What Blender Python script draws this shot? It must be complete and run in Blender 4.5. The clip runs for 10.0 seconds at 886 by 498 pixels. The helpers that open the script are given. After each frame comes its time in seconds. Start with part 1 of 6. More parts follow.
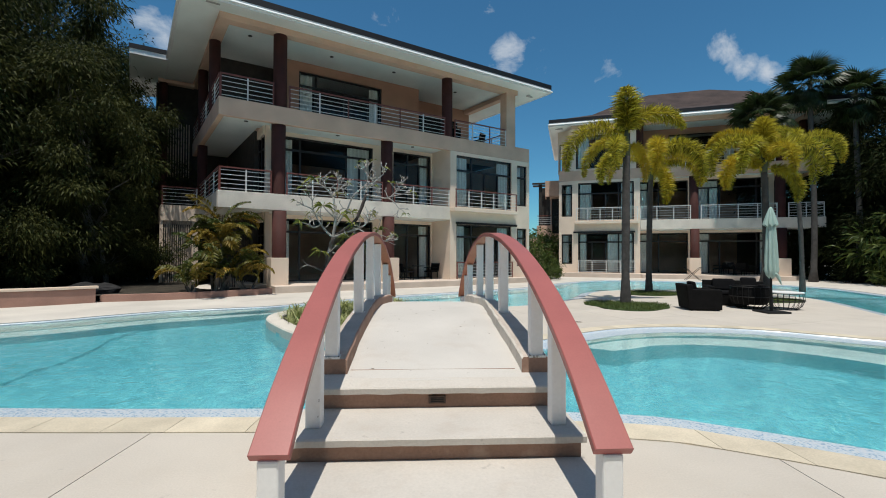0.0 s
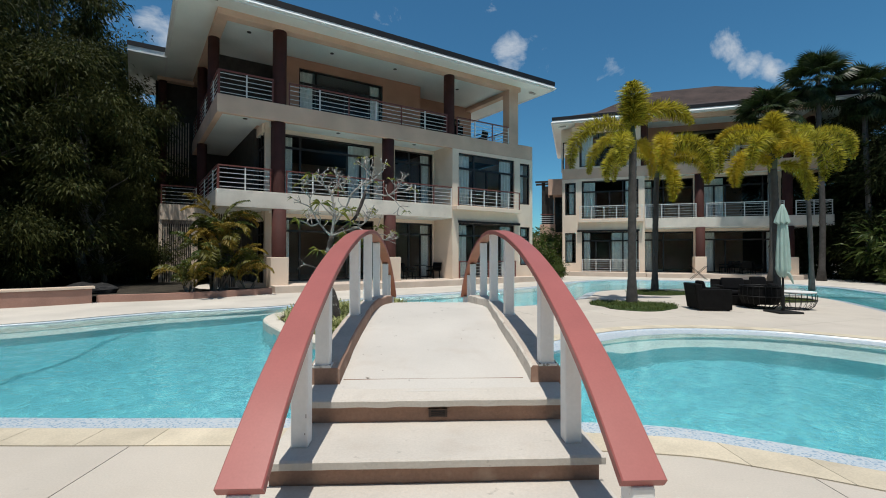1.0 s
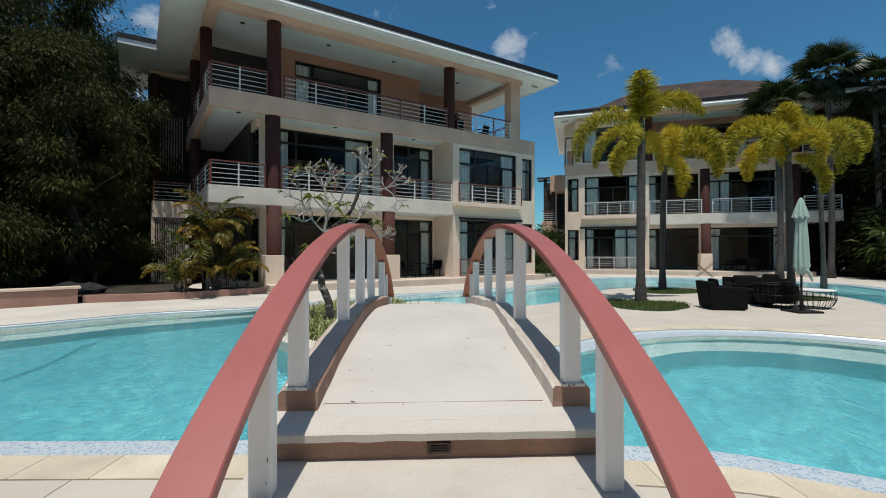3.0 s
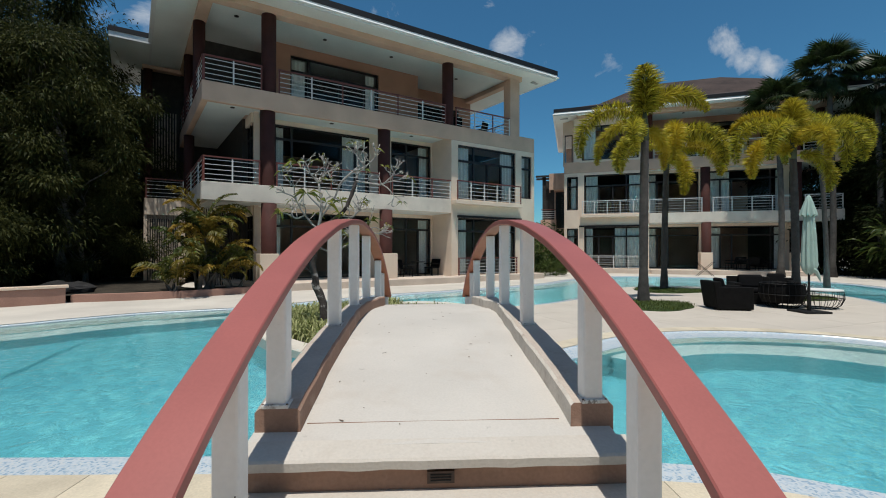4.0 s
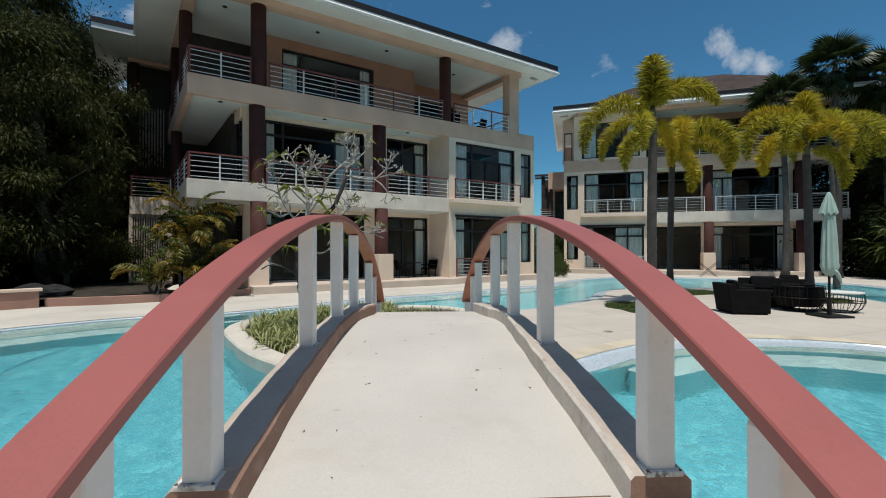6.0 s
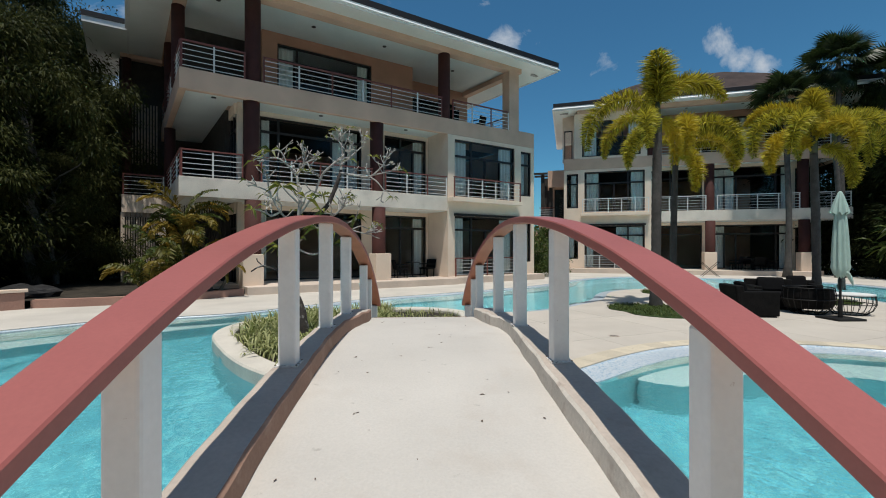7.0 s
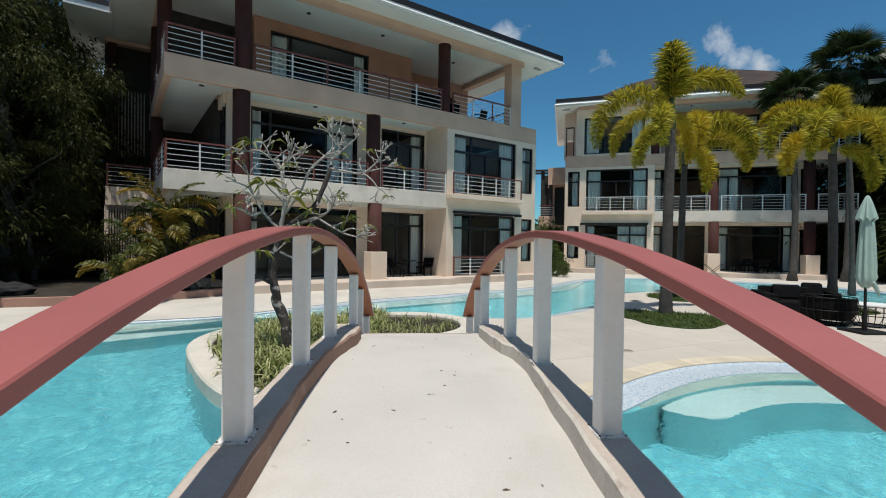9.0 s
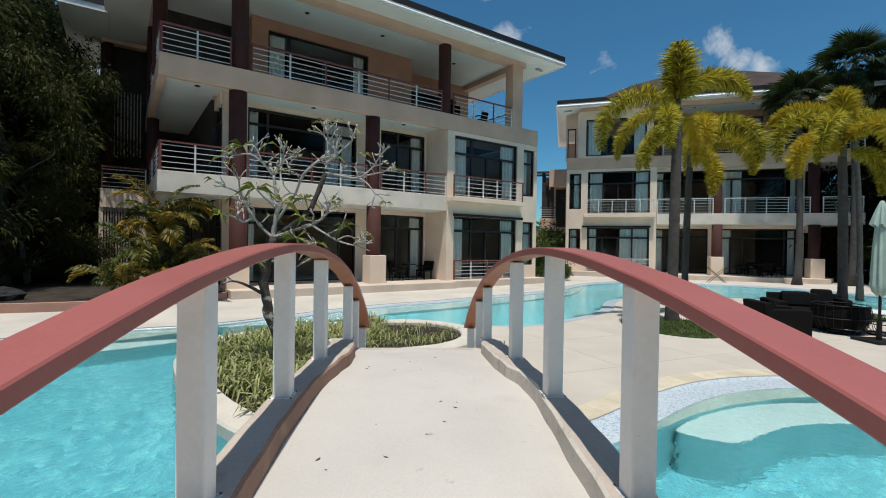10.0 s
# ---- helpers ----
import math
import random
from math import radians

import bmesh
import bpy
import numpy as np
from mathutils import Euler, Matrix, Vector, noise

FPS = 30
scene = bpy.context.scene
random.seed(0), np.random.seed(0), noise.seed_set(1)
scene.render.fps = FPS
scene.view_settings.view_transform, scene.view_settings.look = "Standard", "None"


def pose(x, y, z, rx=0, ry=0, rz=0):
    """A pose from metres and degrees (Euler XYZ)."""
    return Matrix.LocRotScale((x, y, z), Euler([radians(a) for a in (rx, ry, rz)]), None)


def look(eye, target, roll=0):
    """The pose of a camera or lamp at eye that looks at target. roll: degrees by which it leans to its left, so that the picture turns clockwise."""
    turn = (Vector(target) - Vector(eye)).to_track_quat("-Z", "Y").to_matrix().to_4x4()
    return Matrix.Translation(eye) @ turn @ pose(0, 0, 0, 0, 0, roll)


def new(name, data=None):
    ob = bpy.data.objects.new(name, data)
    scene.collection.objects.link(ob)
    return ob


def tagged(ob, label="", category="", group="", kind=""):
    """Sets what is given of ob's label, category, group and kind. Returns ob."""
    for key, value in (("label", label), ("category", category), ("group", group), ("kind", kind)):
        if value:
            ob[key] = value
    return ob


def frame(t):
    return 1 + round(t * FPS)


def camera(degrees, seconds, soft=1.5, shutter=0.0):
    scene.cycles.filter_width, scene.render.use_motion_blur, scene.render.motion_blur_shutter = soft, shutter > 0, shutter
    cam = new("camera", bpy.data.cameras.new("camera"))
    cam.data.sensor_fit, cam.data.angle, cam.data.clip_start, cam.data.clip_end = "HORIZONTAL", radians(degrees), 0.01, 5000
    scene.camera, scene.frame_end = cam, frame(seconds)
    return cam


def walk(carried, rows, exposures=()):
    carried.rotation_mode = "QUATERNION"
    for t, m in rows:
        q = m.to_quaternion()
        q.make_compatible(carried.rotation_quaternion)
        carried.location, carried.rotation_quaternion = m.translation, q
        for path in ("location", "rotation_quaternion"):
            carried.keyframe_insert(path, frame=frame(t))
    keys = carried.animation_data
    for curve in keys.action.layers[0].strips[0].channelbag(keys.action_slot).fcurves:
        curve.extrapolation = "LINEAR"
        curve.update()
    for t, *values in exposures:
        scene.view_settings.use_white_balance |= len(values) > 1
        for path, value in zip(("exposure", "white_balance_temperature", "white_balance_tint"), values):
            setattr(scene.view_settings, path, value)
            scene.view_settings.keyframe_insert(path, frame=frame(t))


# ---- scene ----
cam = camera(92.6, 10.0, 1.0)
PATH = [
    (0, (-0.018, -0.036, 1.599), (0.035, 1.964, 1.627), 0.2),
    (0.5, (-0.015, 0.107, 1.599), (0.035, 2.106, 1.625), 0.1),
    (1, (-0.002, 0.255, 1.596), (0.04, 2.255, 1.62), 0.1),
    (1.5, (0.007, 0.402, 1.596), (0.043, 2.401, 1.615), 0.1),
    (2, (0.009, 0.536, 1.595), (0.044, 2.536, 1.613), 0.1),
    (2.5, (0.008, 0.679, 1.588), (0.044, 2.678, 1.605), 0.0),
    (4, (-0.014, 1.154, 1.574), (0.037, 3.154, 1.582), 0.0),
    (4.5, (-0.018, 1.321, 1.57), (0.037, 3.32, 1.577), 0.1),
    (5, (-0.019, 1.485, 1.565), (0.04, 3.484, 1.577), 0.1),
    (5.5, (-0.013, 1.667, 1.57), (0.049, 3.666, 1.581), -0.0),
    (7, (-0.01, 2.19, 1.637), (0.062, 4.189, 1.638), -0.0),
    (7.5, (-0.022, 2.374, 1.655), (0.056, 4.373, 1.65), 0.1),
    (8, (-0.027, 2.546, 1.696), (0.054, 4.544, 1.682), 0.3),
    (8.5, (-0.039, 2.728, 1.749), (0.046, 4.726, 1.73), 0.6),
    (9, (-0.043, 2.891, 1.798), (0.045, 4.889, 1.776), 0.8),
    (9.5, (-0.041, 3.04, 1.85), (0.048, 5.038, 1.829), 0.9),
    (10, (-0.03, 3.194, 1.902), (0.057, 5.192, 1.885), 0.9),
]
walk(cam, [(t, look(eye, target, roll)) for t, eye, target, roll in PATH], [(0, 0.21, 6400, 9), (2.5, 0.12, 6400, 9), (5, 0.05, 6400, 9), (7.5, 0.09, 6400, 9), (10, 0.19, 6400, 9)])

# ---- daylight ----
SUN_DIR = Vector((-0.025, -0.28, 1.0)).normalized()
world = bpy.data.worlds.new("sky")
scene.world = world
world.use_nodes = True
wn, wl = world.node_tree.nodes, world.node_tree.links
wn.clear()
sky = wn.new("ShaderNodeTexSky")
sky.sky_type, sky.sun_disc = "NISHITA", False
sky.sun_elevation = math.asin(SUN_DIR.z)
sky.sun_rotation = math.atan2(SUN_DIR.x, SUN_DIR.y)
sky.air_density, sky.dust_density, sky.ozone_density = 1.0, 0.1, 1.0
bg = wn.new("ShaderNodeBackground")
bg.inputs["Strength"].default_value = 0.079
wout = wn.new("ShaderNodeOutputWorld")
# fair-weather clouds: wisps from noise, gathered round a few banks, plus an unseen fill bank
tc = wn.new("ShaderNodeTexCoord")
wmap = wn.new("ShaderNodeMapping")
wmap.inputs["Scale"].default_value = (1.3, 1.3, 1.6)
cl = wn.new("ShaderNodeTexNoise")
cl.inputs["Scale"].default_value, cl.inputs["Detail"].default_value, cl.inputs["Roughness"].default_value, cl.inputs["Distortion"].default_value = 7.0, 9.0, 0.62, 0.5
last = cl.outputs["Fac"]
# last bank, overhead and out of view, is added to whiten shadow fill
for bank, size, gain in (((0.69, 1.0, 0.505), 0.9994, 0.25), ((0.73, 1.0, 0.470), 0.9993, 0.22), ((0.785, 1.0, 0.450), 0.9993, 0.22), ((0.845, 1.0, 0.435), 0.9994, 0.18), ((0.17, 1.0, 0.47), 0.9985, 0.2), ((-0.63, 1.0, 0.505), 0.998, 0.32), ((-0.3, -1.0, 0.5), 0.97, 0.15), ((-1.0, 0.2, 0.6), 0.97, 0.15), ((1.0, -0.5, 0.5), 0.97, 0.15), ((-0.74, 1.0, 0.36), 0.997, 0.3), ((0.95, 1.0, 0.62), 0.997, 0.06), ((0.1, -0.25, 1.0), 0.75, 0.38)):
    dot = wn.new("ShaderNodeVectorMath")
    dot.operation = "DOT_PRODUCT"
    dot.inputs[1].default_value = Vector(bank).normalized()
    near = wn.new("ShaderNodeMapRange")
    near.inputs[1].default_value, near.inputs[2].default_value, near.inputs[3].default_value, near.inputs[4].default_value = size, 1.0, 0.0, gain
    plus = wn.new("ShaderNodeMath")
    wl.new(tc.outputs["Generated"], dot.inputs[0])
    wl.new(dot.outputs["Value"], near.inputs[0])
    wl.new(near.outputs[0], plus.inputs[0])
    wl.new(last, plus.inputs[1])
    last = plus.outputs[0]
cr = wn.new("ShaderNodeValToRGB")
cr.color_ramp.elements[0].position, cr.color_ramp.elements[1].position = 0.63, 0.88
mixc = wn.new("ShaderNodeMix")
mixc.data_type = "RGBA"
mixc.inputs[7].default_value = (6.6, 7.0, 7.5, 1)
wl.new(tc.outputs["Generated"], wmap.inputs["Vector"])
wl.new(wmap.outputs["Vector"], cl.inputs["Vector"])
wl.new(last, cr.inputs["Fac"])
wl.new(cr.outputs["Color"], mixc.inputs[0])
deep = wn.new("ShaderNodeMix")
deep.data_type, deep.blend_type = "RGBA", "MULTIPLY"
deep.inputs[0].default_value = 1.0
deep.inputs[7].default_value = (0.42, 0.88, 1.03, 1)
wl.new(sky.outputs["Color"], deep.inputs[6])
wl.new(deep.outputs[2], mixc.inputs[6])
wl.new(mixc.outputs[2], bg.inputs["Color"])
wl.new(bg.outputs["Background"], wout.inputs["Surface"])

sun = new("sun", bpy.data.lights.new("sun", "SUN"))
sun.data.energy, sun.data.angle, sun.data.color = 3.45, radians(0.53), (1.0, 0.945, 0.86)
sun.matrix_world = look(SUN_DIR * 60, (0, 0, 0))

# ---- materials ----


def material(name, colour, rough=0.7, metal=0.0, vary=0.12, scale=3.0, fine=60.0, bump=0.15, spec=0.4, tint=None, stain=0.0, stain_colour=(0.12, 0.1, 0.08), obj_random=0.0, bump_dist=0.01, spots=0.0, spot_scale=14.0, spot_colour=(0.30, 0.28, 0.25), spot_from=0.67):
    """Principled surface with broad mottling, fine grain, relief and, where asked, stains with their own outline."""
    m = bpy.data.materials.new(name)
    m.use_nodes = True
    n, l = m.node_tree.nodes, m.node_tree.links
    b = n["Principled BSDF"]
    b.inputs["Roughness"].default_value, b.inputs["Metallic"].default_value = rough, metal
    b.inputs["Specular IOR Level"].default_value = spec
    co = n.new("ShaderNodeTexCoord")
    big, small = n.new("ShaderNodeTexNoise"), n.new("ShaderNodeTexNoise")
    big.inputs["Scale"].default_value, big.inputs["Detail"].default_value = scale, 5
    small.inputs["Scale"].default_value, small.inputs["Detail"].default_value = fine, 4
    for tex in (big, small):
        l.new(co.outputs["Object"], tex.inputs["Vector"])
    other = tint or tuple(c * (1 - 2 * vary) for c in colour)
    ramp = n.new("ShaderNodeValToRGB")
    ramp.color_ramp.elements[0].position, ramp.color_ramp.elements[1].position = 0.32, 0.68
    ramp.color_ramp.elements[0].color = (*other, 1)
    ramp.color_ramp.elements[1].color = (*colour, 1)
    l.new(big.outputs["Fac"], ramp.inputs["Fac"])
    grain = n.new("ShaderNodeMix")
    grain.data_type, grain.blend_type = "RGBA", "MULTIPLY"
    grain.inputs[0].default_value = 1.0
    gr = n.new("ShaderNodeMapRange")
    gr.inputs[1].default_value, gr.inputs[2].default_value = 0.3, 0.7
    gr.inputs[3].default_value, gr.inputs[4].default_value = 1 - vary, 1 + vary * 0.5
    l.new(small.outputs["Fac"], gr.inputs[0])
    l.new(ramp.outputs["Color"], grain.inputs[6])
    l.new(gr.outputs[0], grain.inputs[7])
    last = grain.outputs[2]
    if stain:
        st = n.new("ShaderNodeTexNoise")
        st.inputs["Scale"].default_value, st.inputs["Detail"].default_value = scale * 2.3, 8
        l.new(co.outputs["Object"], st.inputs["Vector"])
        sr = n.new("ShaderNodeMapRange")
        sr.inputs[1].default_value, sr.inputs[2].default_value = 0.56, 0.74
        sr.inputs[3].default_value, sr.inputs[4].default_value = 0.0, stain
        l.new(st.outputs["Fac"], sr.inputs[0])
        mx = n.new("ShaderNodeMix")
        mx.data_type = "RGBA"
        l.new(sr.outputs[0], mx.inputs[0])
        l.new(last, mx.inputs[6])
        mx.inputs[7].default_value = (*stain_colour, 1)
        last = mx.outputs[2]
    if spots:
        sp, spr, smx = n.new("ShaderNodeTexNoise"), n.new("ShaderNodeMapRange"), n.new("ShaderNodeMix")
        sp.inputs["Scale"].default_value, sp.inputs["Detail"].default_value, sp.inputs["Roughness"].default_value = spot_scale, 6, 0.62
        l.new(co.outputs["Object"], sp.inputs["Vector"])
        spr.inputs[1].default_value, spr.inputs[2].default_value = spot_from, spot_from + 0.07
        spr.inputs[3].default_value, spr.inputs[4].default_value = 0.0, spots
        l.new(sp.outputs["Fac"], spr.inputs[0])
        smx.data_type = "RGBA"
        l.new(spr.outputs[0], smx.inputs[0])
        l.new(last, smx.inputs[6])
        smx.inputs[7].default_value = (*spot_colour, 1)
        last = smx.outputs[2]
    if obj_random:
        oi = n.new("ShaderNodeObjectInfo")
        orr = n.new("ShaderNodeMapRange")
        orr.inputs[3].default_value, orr.inputs[4].default_value = 1 - obj_random, 1 + obj_random * 0.4
        l.new(oi.outputs["Random"], orr.inputs[0])
        om = n.new("ShaderNodeMix")
        om.data_type, om.blend_type = "RGBA", "MULTIPLY"
        om.inputs[0].default_value = 1.0
        l.new(last, om.inputs[6])
        l.new(orr.outputs[0], om.inputs[7])
        last = om.outputs[2]
    l.new(last, b.inputs["Base Color"])
    if bump:
        bp = n.new("ShaderNodeBump")
        bp.inputs["Strength"].default_value, bp.inputs["Distance"].default_value = bump, bump_dist
        l.new(small.outputs["Fac"], bp.inputs["Height"])
        l.new(bp.outputs["Normal"], b.inputs["Normal"])
    return m


def leaf_material(name, colour, tip, rough=0.5, translucent=0.3, gloss=0.3, aged=None):
    """Foliage: per-leaf tint, gloss, and light that passes through."""
    m = bpy.data.materials.new(name)
    m.use_nodes = True
    n, l = m.node_tree.nodes, m.node_tree.links
    b = n["Principled BSDF"]
    geo = n.new("ShaderNodeNewGeometry")
    ramp = n.new("ShaderNodeValToRGB")
    ramp.color_ramp.elements[0].color, ramp.color_ramp.elements[1].color = (*colour, 1), (*tip, 1)
    l.new(geo.outputs["Random Per Island"], ramp.inputs["Fac"])
    l.new(ramp.outputs["Color"], b.inputs["Base Color"])
    b.inputs["Roughness"].default_value, b.inputs["Specular IOR Level"].default_value = rough, gloss
    shade = ramp.outputs["Color"]
    if aged:
        oi, amount, mx = n.new("ShaderNodeObjectInfo"), n.new("ShaderNodeMath"), n.new("ShaderNodeMix")
        amount.operation = "POWER"
        amount.inputs[1].default_value = 2.2
        mx.data_type = "RGBA"
        mx.inputs[7].default_value = (*aged, 1)
        l.new(oi.outputs["Random"], amount.inputs[0])
        l.new(amount.outputs[0], mx.inputs[0])
        l.new(shade, mx.inputs[6])
        shade = mx.outputs[2]
        l.new(shade, b.inputs["Base Color"])
    tr = n.new("ShaderNodeBsdfTranslucent")
    l.new(shade, tr.inputs["Color"])
    mix = n.new("ShaderNodeMixShader")
    mix.inputs[0].default_value = translucent
    l.new(b.outputs[0], mix.inputs[1])
    l.new(tr.outputs[0], mix.inputs[2])
    l.new(mix.outputs[0], n["Material Output"].inputs["Surface"])
    return m


def glass_material(name, clear=(0.55, 0.62, 0.62), rough=0.0, ior=1.45):
    """A thin tinted pane: clear straight through, with mirror gloss by the angle."""
    m = bpy.data.materials.new(name)
    m.use_nodes = True
    n, l = m.node_tree.nodes, m.node_tree.links
    n.remove(n["Principled BSDF"])
    t, g, f, mix = (n.new("ShaderNode" + k) for k in ("BsdfTransparent", "BsdfGlossy", "Fresnel", "MixShader"))
    t.inputs["Color"].default_value = (*clear, 1)
    g.inputs["Roughness"].default_value = rough
    f.inputs["IOR"].default_value = ior
    l.new(f.outputs[0], mix.inputs[0])
    l.new(t.outputs[0], mix.inputs[1])
    l.new(g.outputs[0], mix.inputs[2])
    l.new(mix.outputs[0], n["Material Output"].inputs["Surface"])
    return m


def water_material():
    m = bpy.data.materials.new("pool_water")
    m.use_nodes = True
    n, l = m.node_tree.nodes, m.node_tree.links
    b = n["Principled BSDF"]
    b.inputs["Base Color"].default_value = (0.78, 0.96, 0.98, 1)
    b.inputs["Roughness"].default_value, b.inputs["IOR"].default_value = 0.02, 1.33
    b.inputs["Transmission Weight"].default_value = 1.0
    co = n.new("ShaderNodeTexCoord")
    a, c = n.new("ShaderNodeTexNoise"), n.new("ShaderNodeTexNoise")
    a.inputs["Scale"].default_value, a.inputs["Detail"].default_value, a.inputs["Distortion"].default_value = 3.2, 3, 1.2
    c.inputs["Scale"].default_value, c.inputs["Detail"].default_value = 15.0, 3
    add = n.new("ShaderNodeMath")
    add.operation = "MULTIPLY_ADD"
    add.inputs[1].default_value = 0.42
    l.new(co.outputs["Object"], a.inputs["Vector"])
    l.new(co.outputs["Object"], c.inputs["Vector"])
    l.new(c.outputs["Fac"], add.inputs[0])
    l.new(a.outputs["Fac"], add.inputs[2])
    bp = n.new("ShaderNodeBump")
    bp.inputs["Strength"].default_value, bp.inputs["Distance"].default_value = 0.33, 0.04
    l.new(add.outputs[0], bp.inputs["Height"])
    l.new(bp.outputs["Normal"], b.inputs["Normal"])
    return m


def mosaic_material():
    """Small glass mosaic in white and blues, about 25 mm a piece."""
    m = bpy.data.materials.new("mosaic")
    m.use_nodes = True
    n, l = m.node_tree.nodes, m.node_tree.links
    b = n["Principled BSDF"]
    b.inputs["Roughness"].default_value = 0.25
    co, vo, ra = n.new("ShaderNodeTexCoord"), n.new("ShaderNodeTexVoronoi"), n.new("ShaderNodeValToRGB")
    vo.inputs["Scale"].default_value, vo.inputs["Randomness"].default_value = 56, 0.35
    ra.color_ramp.interpolation = "CONSTANT"
    ra.color_ramp.elements[0].color = (0.56, 0.62, 0.67, 1)
    ra.color_ramp.elements[1].color, ra.color_ramp.elements[1].position = (0.46, 0.55, 0.63, 1), 0.42
    e = ra.color_ramp.elements.new(0.68)
    e.color = (0.31, 0.42, 0.53, 1)
    e = ra.color_ramp.elements.new(0.84)
    e.color = (0.60, 0.63, 0.64, 1)
    sep = n.new("ShaderNodeSeparateColor")
    l.new(co.outputs["Object"], vo.inputs["Vector"])
    l.new(vo.outputs["Color"], sep.inputs["Color"])
    l.new(sep.outputs[0], ra.inputs["Fac"])
    l.new(ra.outputs["Color"], b.inputs["Base Color"])
    return m


M_TERRA = material("terracotta_wall_paint", (0.50, 0.28, 0.19), 0.85, vary=0.10, scale=0.8, fine=45, bump=0.25)
M_STUCCO = material("tan_stucco", (0.71, 0.485, 0.36), 0.85, vary=0.10, scale=0.8, fine=45, bump=0.25)
M_CREAM = material("cream_paint", (0.86, 0.70, 0.56), 0.8, vary=0.08, scale=0.7, fine=40, bump=0.2)
M_SLAB = material("weathered_slab_paint", (0.82, 0.73, 0.63), 0.8, vary=0.10, scale=0.9, fine=30, bump=0.2, stain=0.30, stain_colour=(0.30, 0.27, 0.23))
M_SOFFIT = material("soffit_paint", (0.86, 0.88, 0.85), 0.75, vary=0.05, scale=0.6, fine=30, bump=0.08)
M_FASCIA = material("white_fascia", (0.82, 0.82, 0.80), 0.5, vary=0.05, scale=1.0, bump=0.05)
M_GUTTER = material("dark_gutter", (0.008, 0.008, 0.010), 0.6, vary=0.2, scale=2)
M_SHINGLE = material("brown_shingles", (0.070, 0.046, 0.039), 0.9, vary=0.25, scale=1.2, fine=25, bump=0.5)
M_COLUMN = material("maroon_column_paint", (0.075, 0.021, 0.016), 0.8, vary=0.15, scale=2, fine=30, bump=0.1)
M_FRAME = material("dark_window_frame", (0.020, 0.016, 0.016), 0.4, vary=0.15, scale=3, bump=0.05)
M_REDRAIL = material("maroon_rail_paint", (0.22, 0.075, 0.06), 0.45, vary=0.12, scale=4, bump=0.05)
M_STEEL = material("white_rail_paint", (0.72, 0.72, 0.70), 0.35, vary=0.06, scale=5, bump=0.03)
M_CURTAIN = material("pale_curtain", (0.86, 0.85, 0.81), 0.9, vary=0.06, scale=6, fine=90, bump=0.1)
# near-black: the dimness inside the rooms is put into the colour
M_ROOM = material("room_shade_tone", (0.032, 0.029, 0.028), 0.85, vary=0.08, scale=1)
M_GLASS = glass_material("window_glass", (0.93, 0.95, 0.945), ior=1.24)
M_PAVE = material("sand_concrete", (0.57, 0.515, 0.445), 0.85, vary=0.06, scale=0.9, fine=70, bump=0.2, stain=0.16, stain_colour=(0.42, 0.35, 0.27), obj_random=0.05, spots=0.4, spot_scale=7.0, spot_from=0.67)
M_GROUND = material("ground_concrete", (0.63, 0.585, 0.52), 0.9, vary=0.10, scale=0.6, fine=50, bump=0.2)
M_DECK = material("bridge_screed", (0.585, 0.552, 0.505), 0.85, vary=0.05, scale=1.4, fine=80, bump=0.18, stain=0.34, stain_colour=(0.45, 0.39, 0.33), spots=0.55, spot_scale=9.0, spot_from=0.665)
M_NOSE = material("bridge_tread", (0.585, 0.54, 0.48), 0.85, vary=0.06, scale=2.0, fine=60, bump=0.25, stain=0.25, stain_colour=(0.40, 0.31, 0.24), spots=0.5, spot_scale=12.0, spot_from=0.66)
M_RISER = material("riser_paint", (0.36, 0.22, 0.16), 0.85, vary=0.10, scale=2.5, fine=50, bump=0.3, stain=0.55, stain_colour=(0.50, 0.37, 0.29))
M_JOINT = material("dark_joint", (0.10, 0.09, 0.08), 0.9, vary=0.2)
# brown wear over a pale tone that paints sunlight on curb faces
M_CURBFACE = material("worn_sunlit_curb", (0.74, 0.675, 0.59), 0.88, vary=0.08, scale=5, fine=50, bump=0.2, stain=0.45, stain_colour=(0.30, 0.19, 0.14))
M_SCRAP = material("dry_leaf_scrap", (0.17, 0.12, 0.085), 0.9, vary=0.2, scale=30, bump=0.1)
# curb plaster, kept darker to deepen the rail's shadow on the top
M_CURB = material("curb_plaster", (0.54, 0.46, 0.39), 0.85, vary=0.08, scale=3, fine=50, bump=0.15, stain=0.45, stain_colour=(0.32, 0.23, 0.175))
M_POST = material("white_post_paint", (0.90, 0.885, 0.855), 0.5, vary=0.03, scale=4, fine=40, bump=0.12, stain=0.08, stain_colour=(0.50, 0.42, 0.34), spots=0.6, spot_scale=22.0, spot_colour=(0.30, 0.20, 0.13), spot_from=0.70)
M_FOOT = material("grimy_post_paint", (0.80, 0.78, 0.74), 0.6, vary=0.08, scale=9, fine=60, bump=0.2, stain=0.7, stain_colour=(0.20, 0.15, 0.11), spots=0.8, spot_scale=18.0, spot_colour=(0.12, 0.085, 0.06), spot_from=0.58)
M_HAND = material("salmon_handrail_paint", (0.39, 0.120, 0.104), 0.42, spec=0.5, vary=0.05, scale=3, fine=90, bump=0.03, stain=0.12, stain_colour=(0.45, 0.16, 0.13), spots=0.6, spot_scale=26.0, spot_colour=(0.16, 0.06, 0.05), spot_from=0.715)
M_HANDUNDER = material("terracotta_primer", (0.42, 0.17, 0.10), 0.6, vary=0.10, scale=3, fine=60, bump=0.05, stain=0.3, stain_colour=(0.32, 0.10, 0.08))
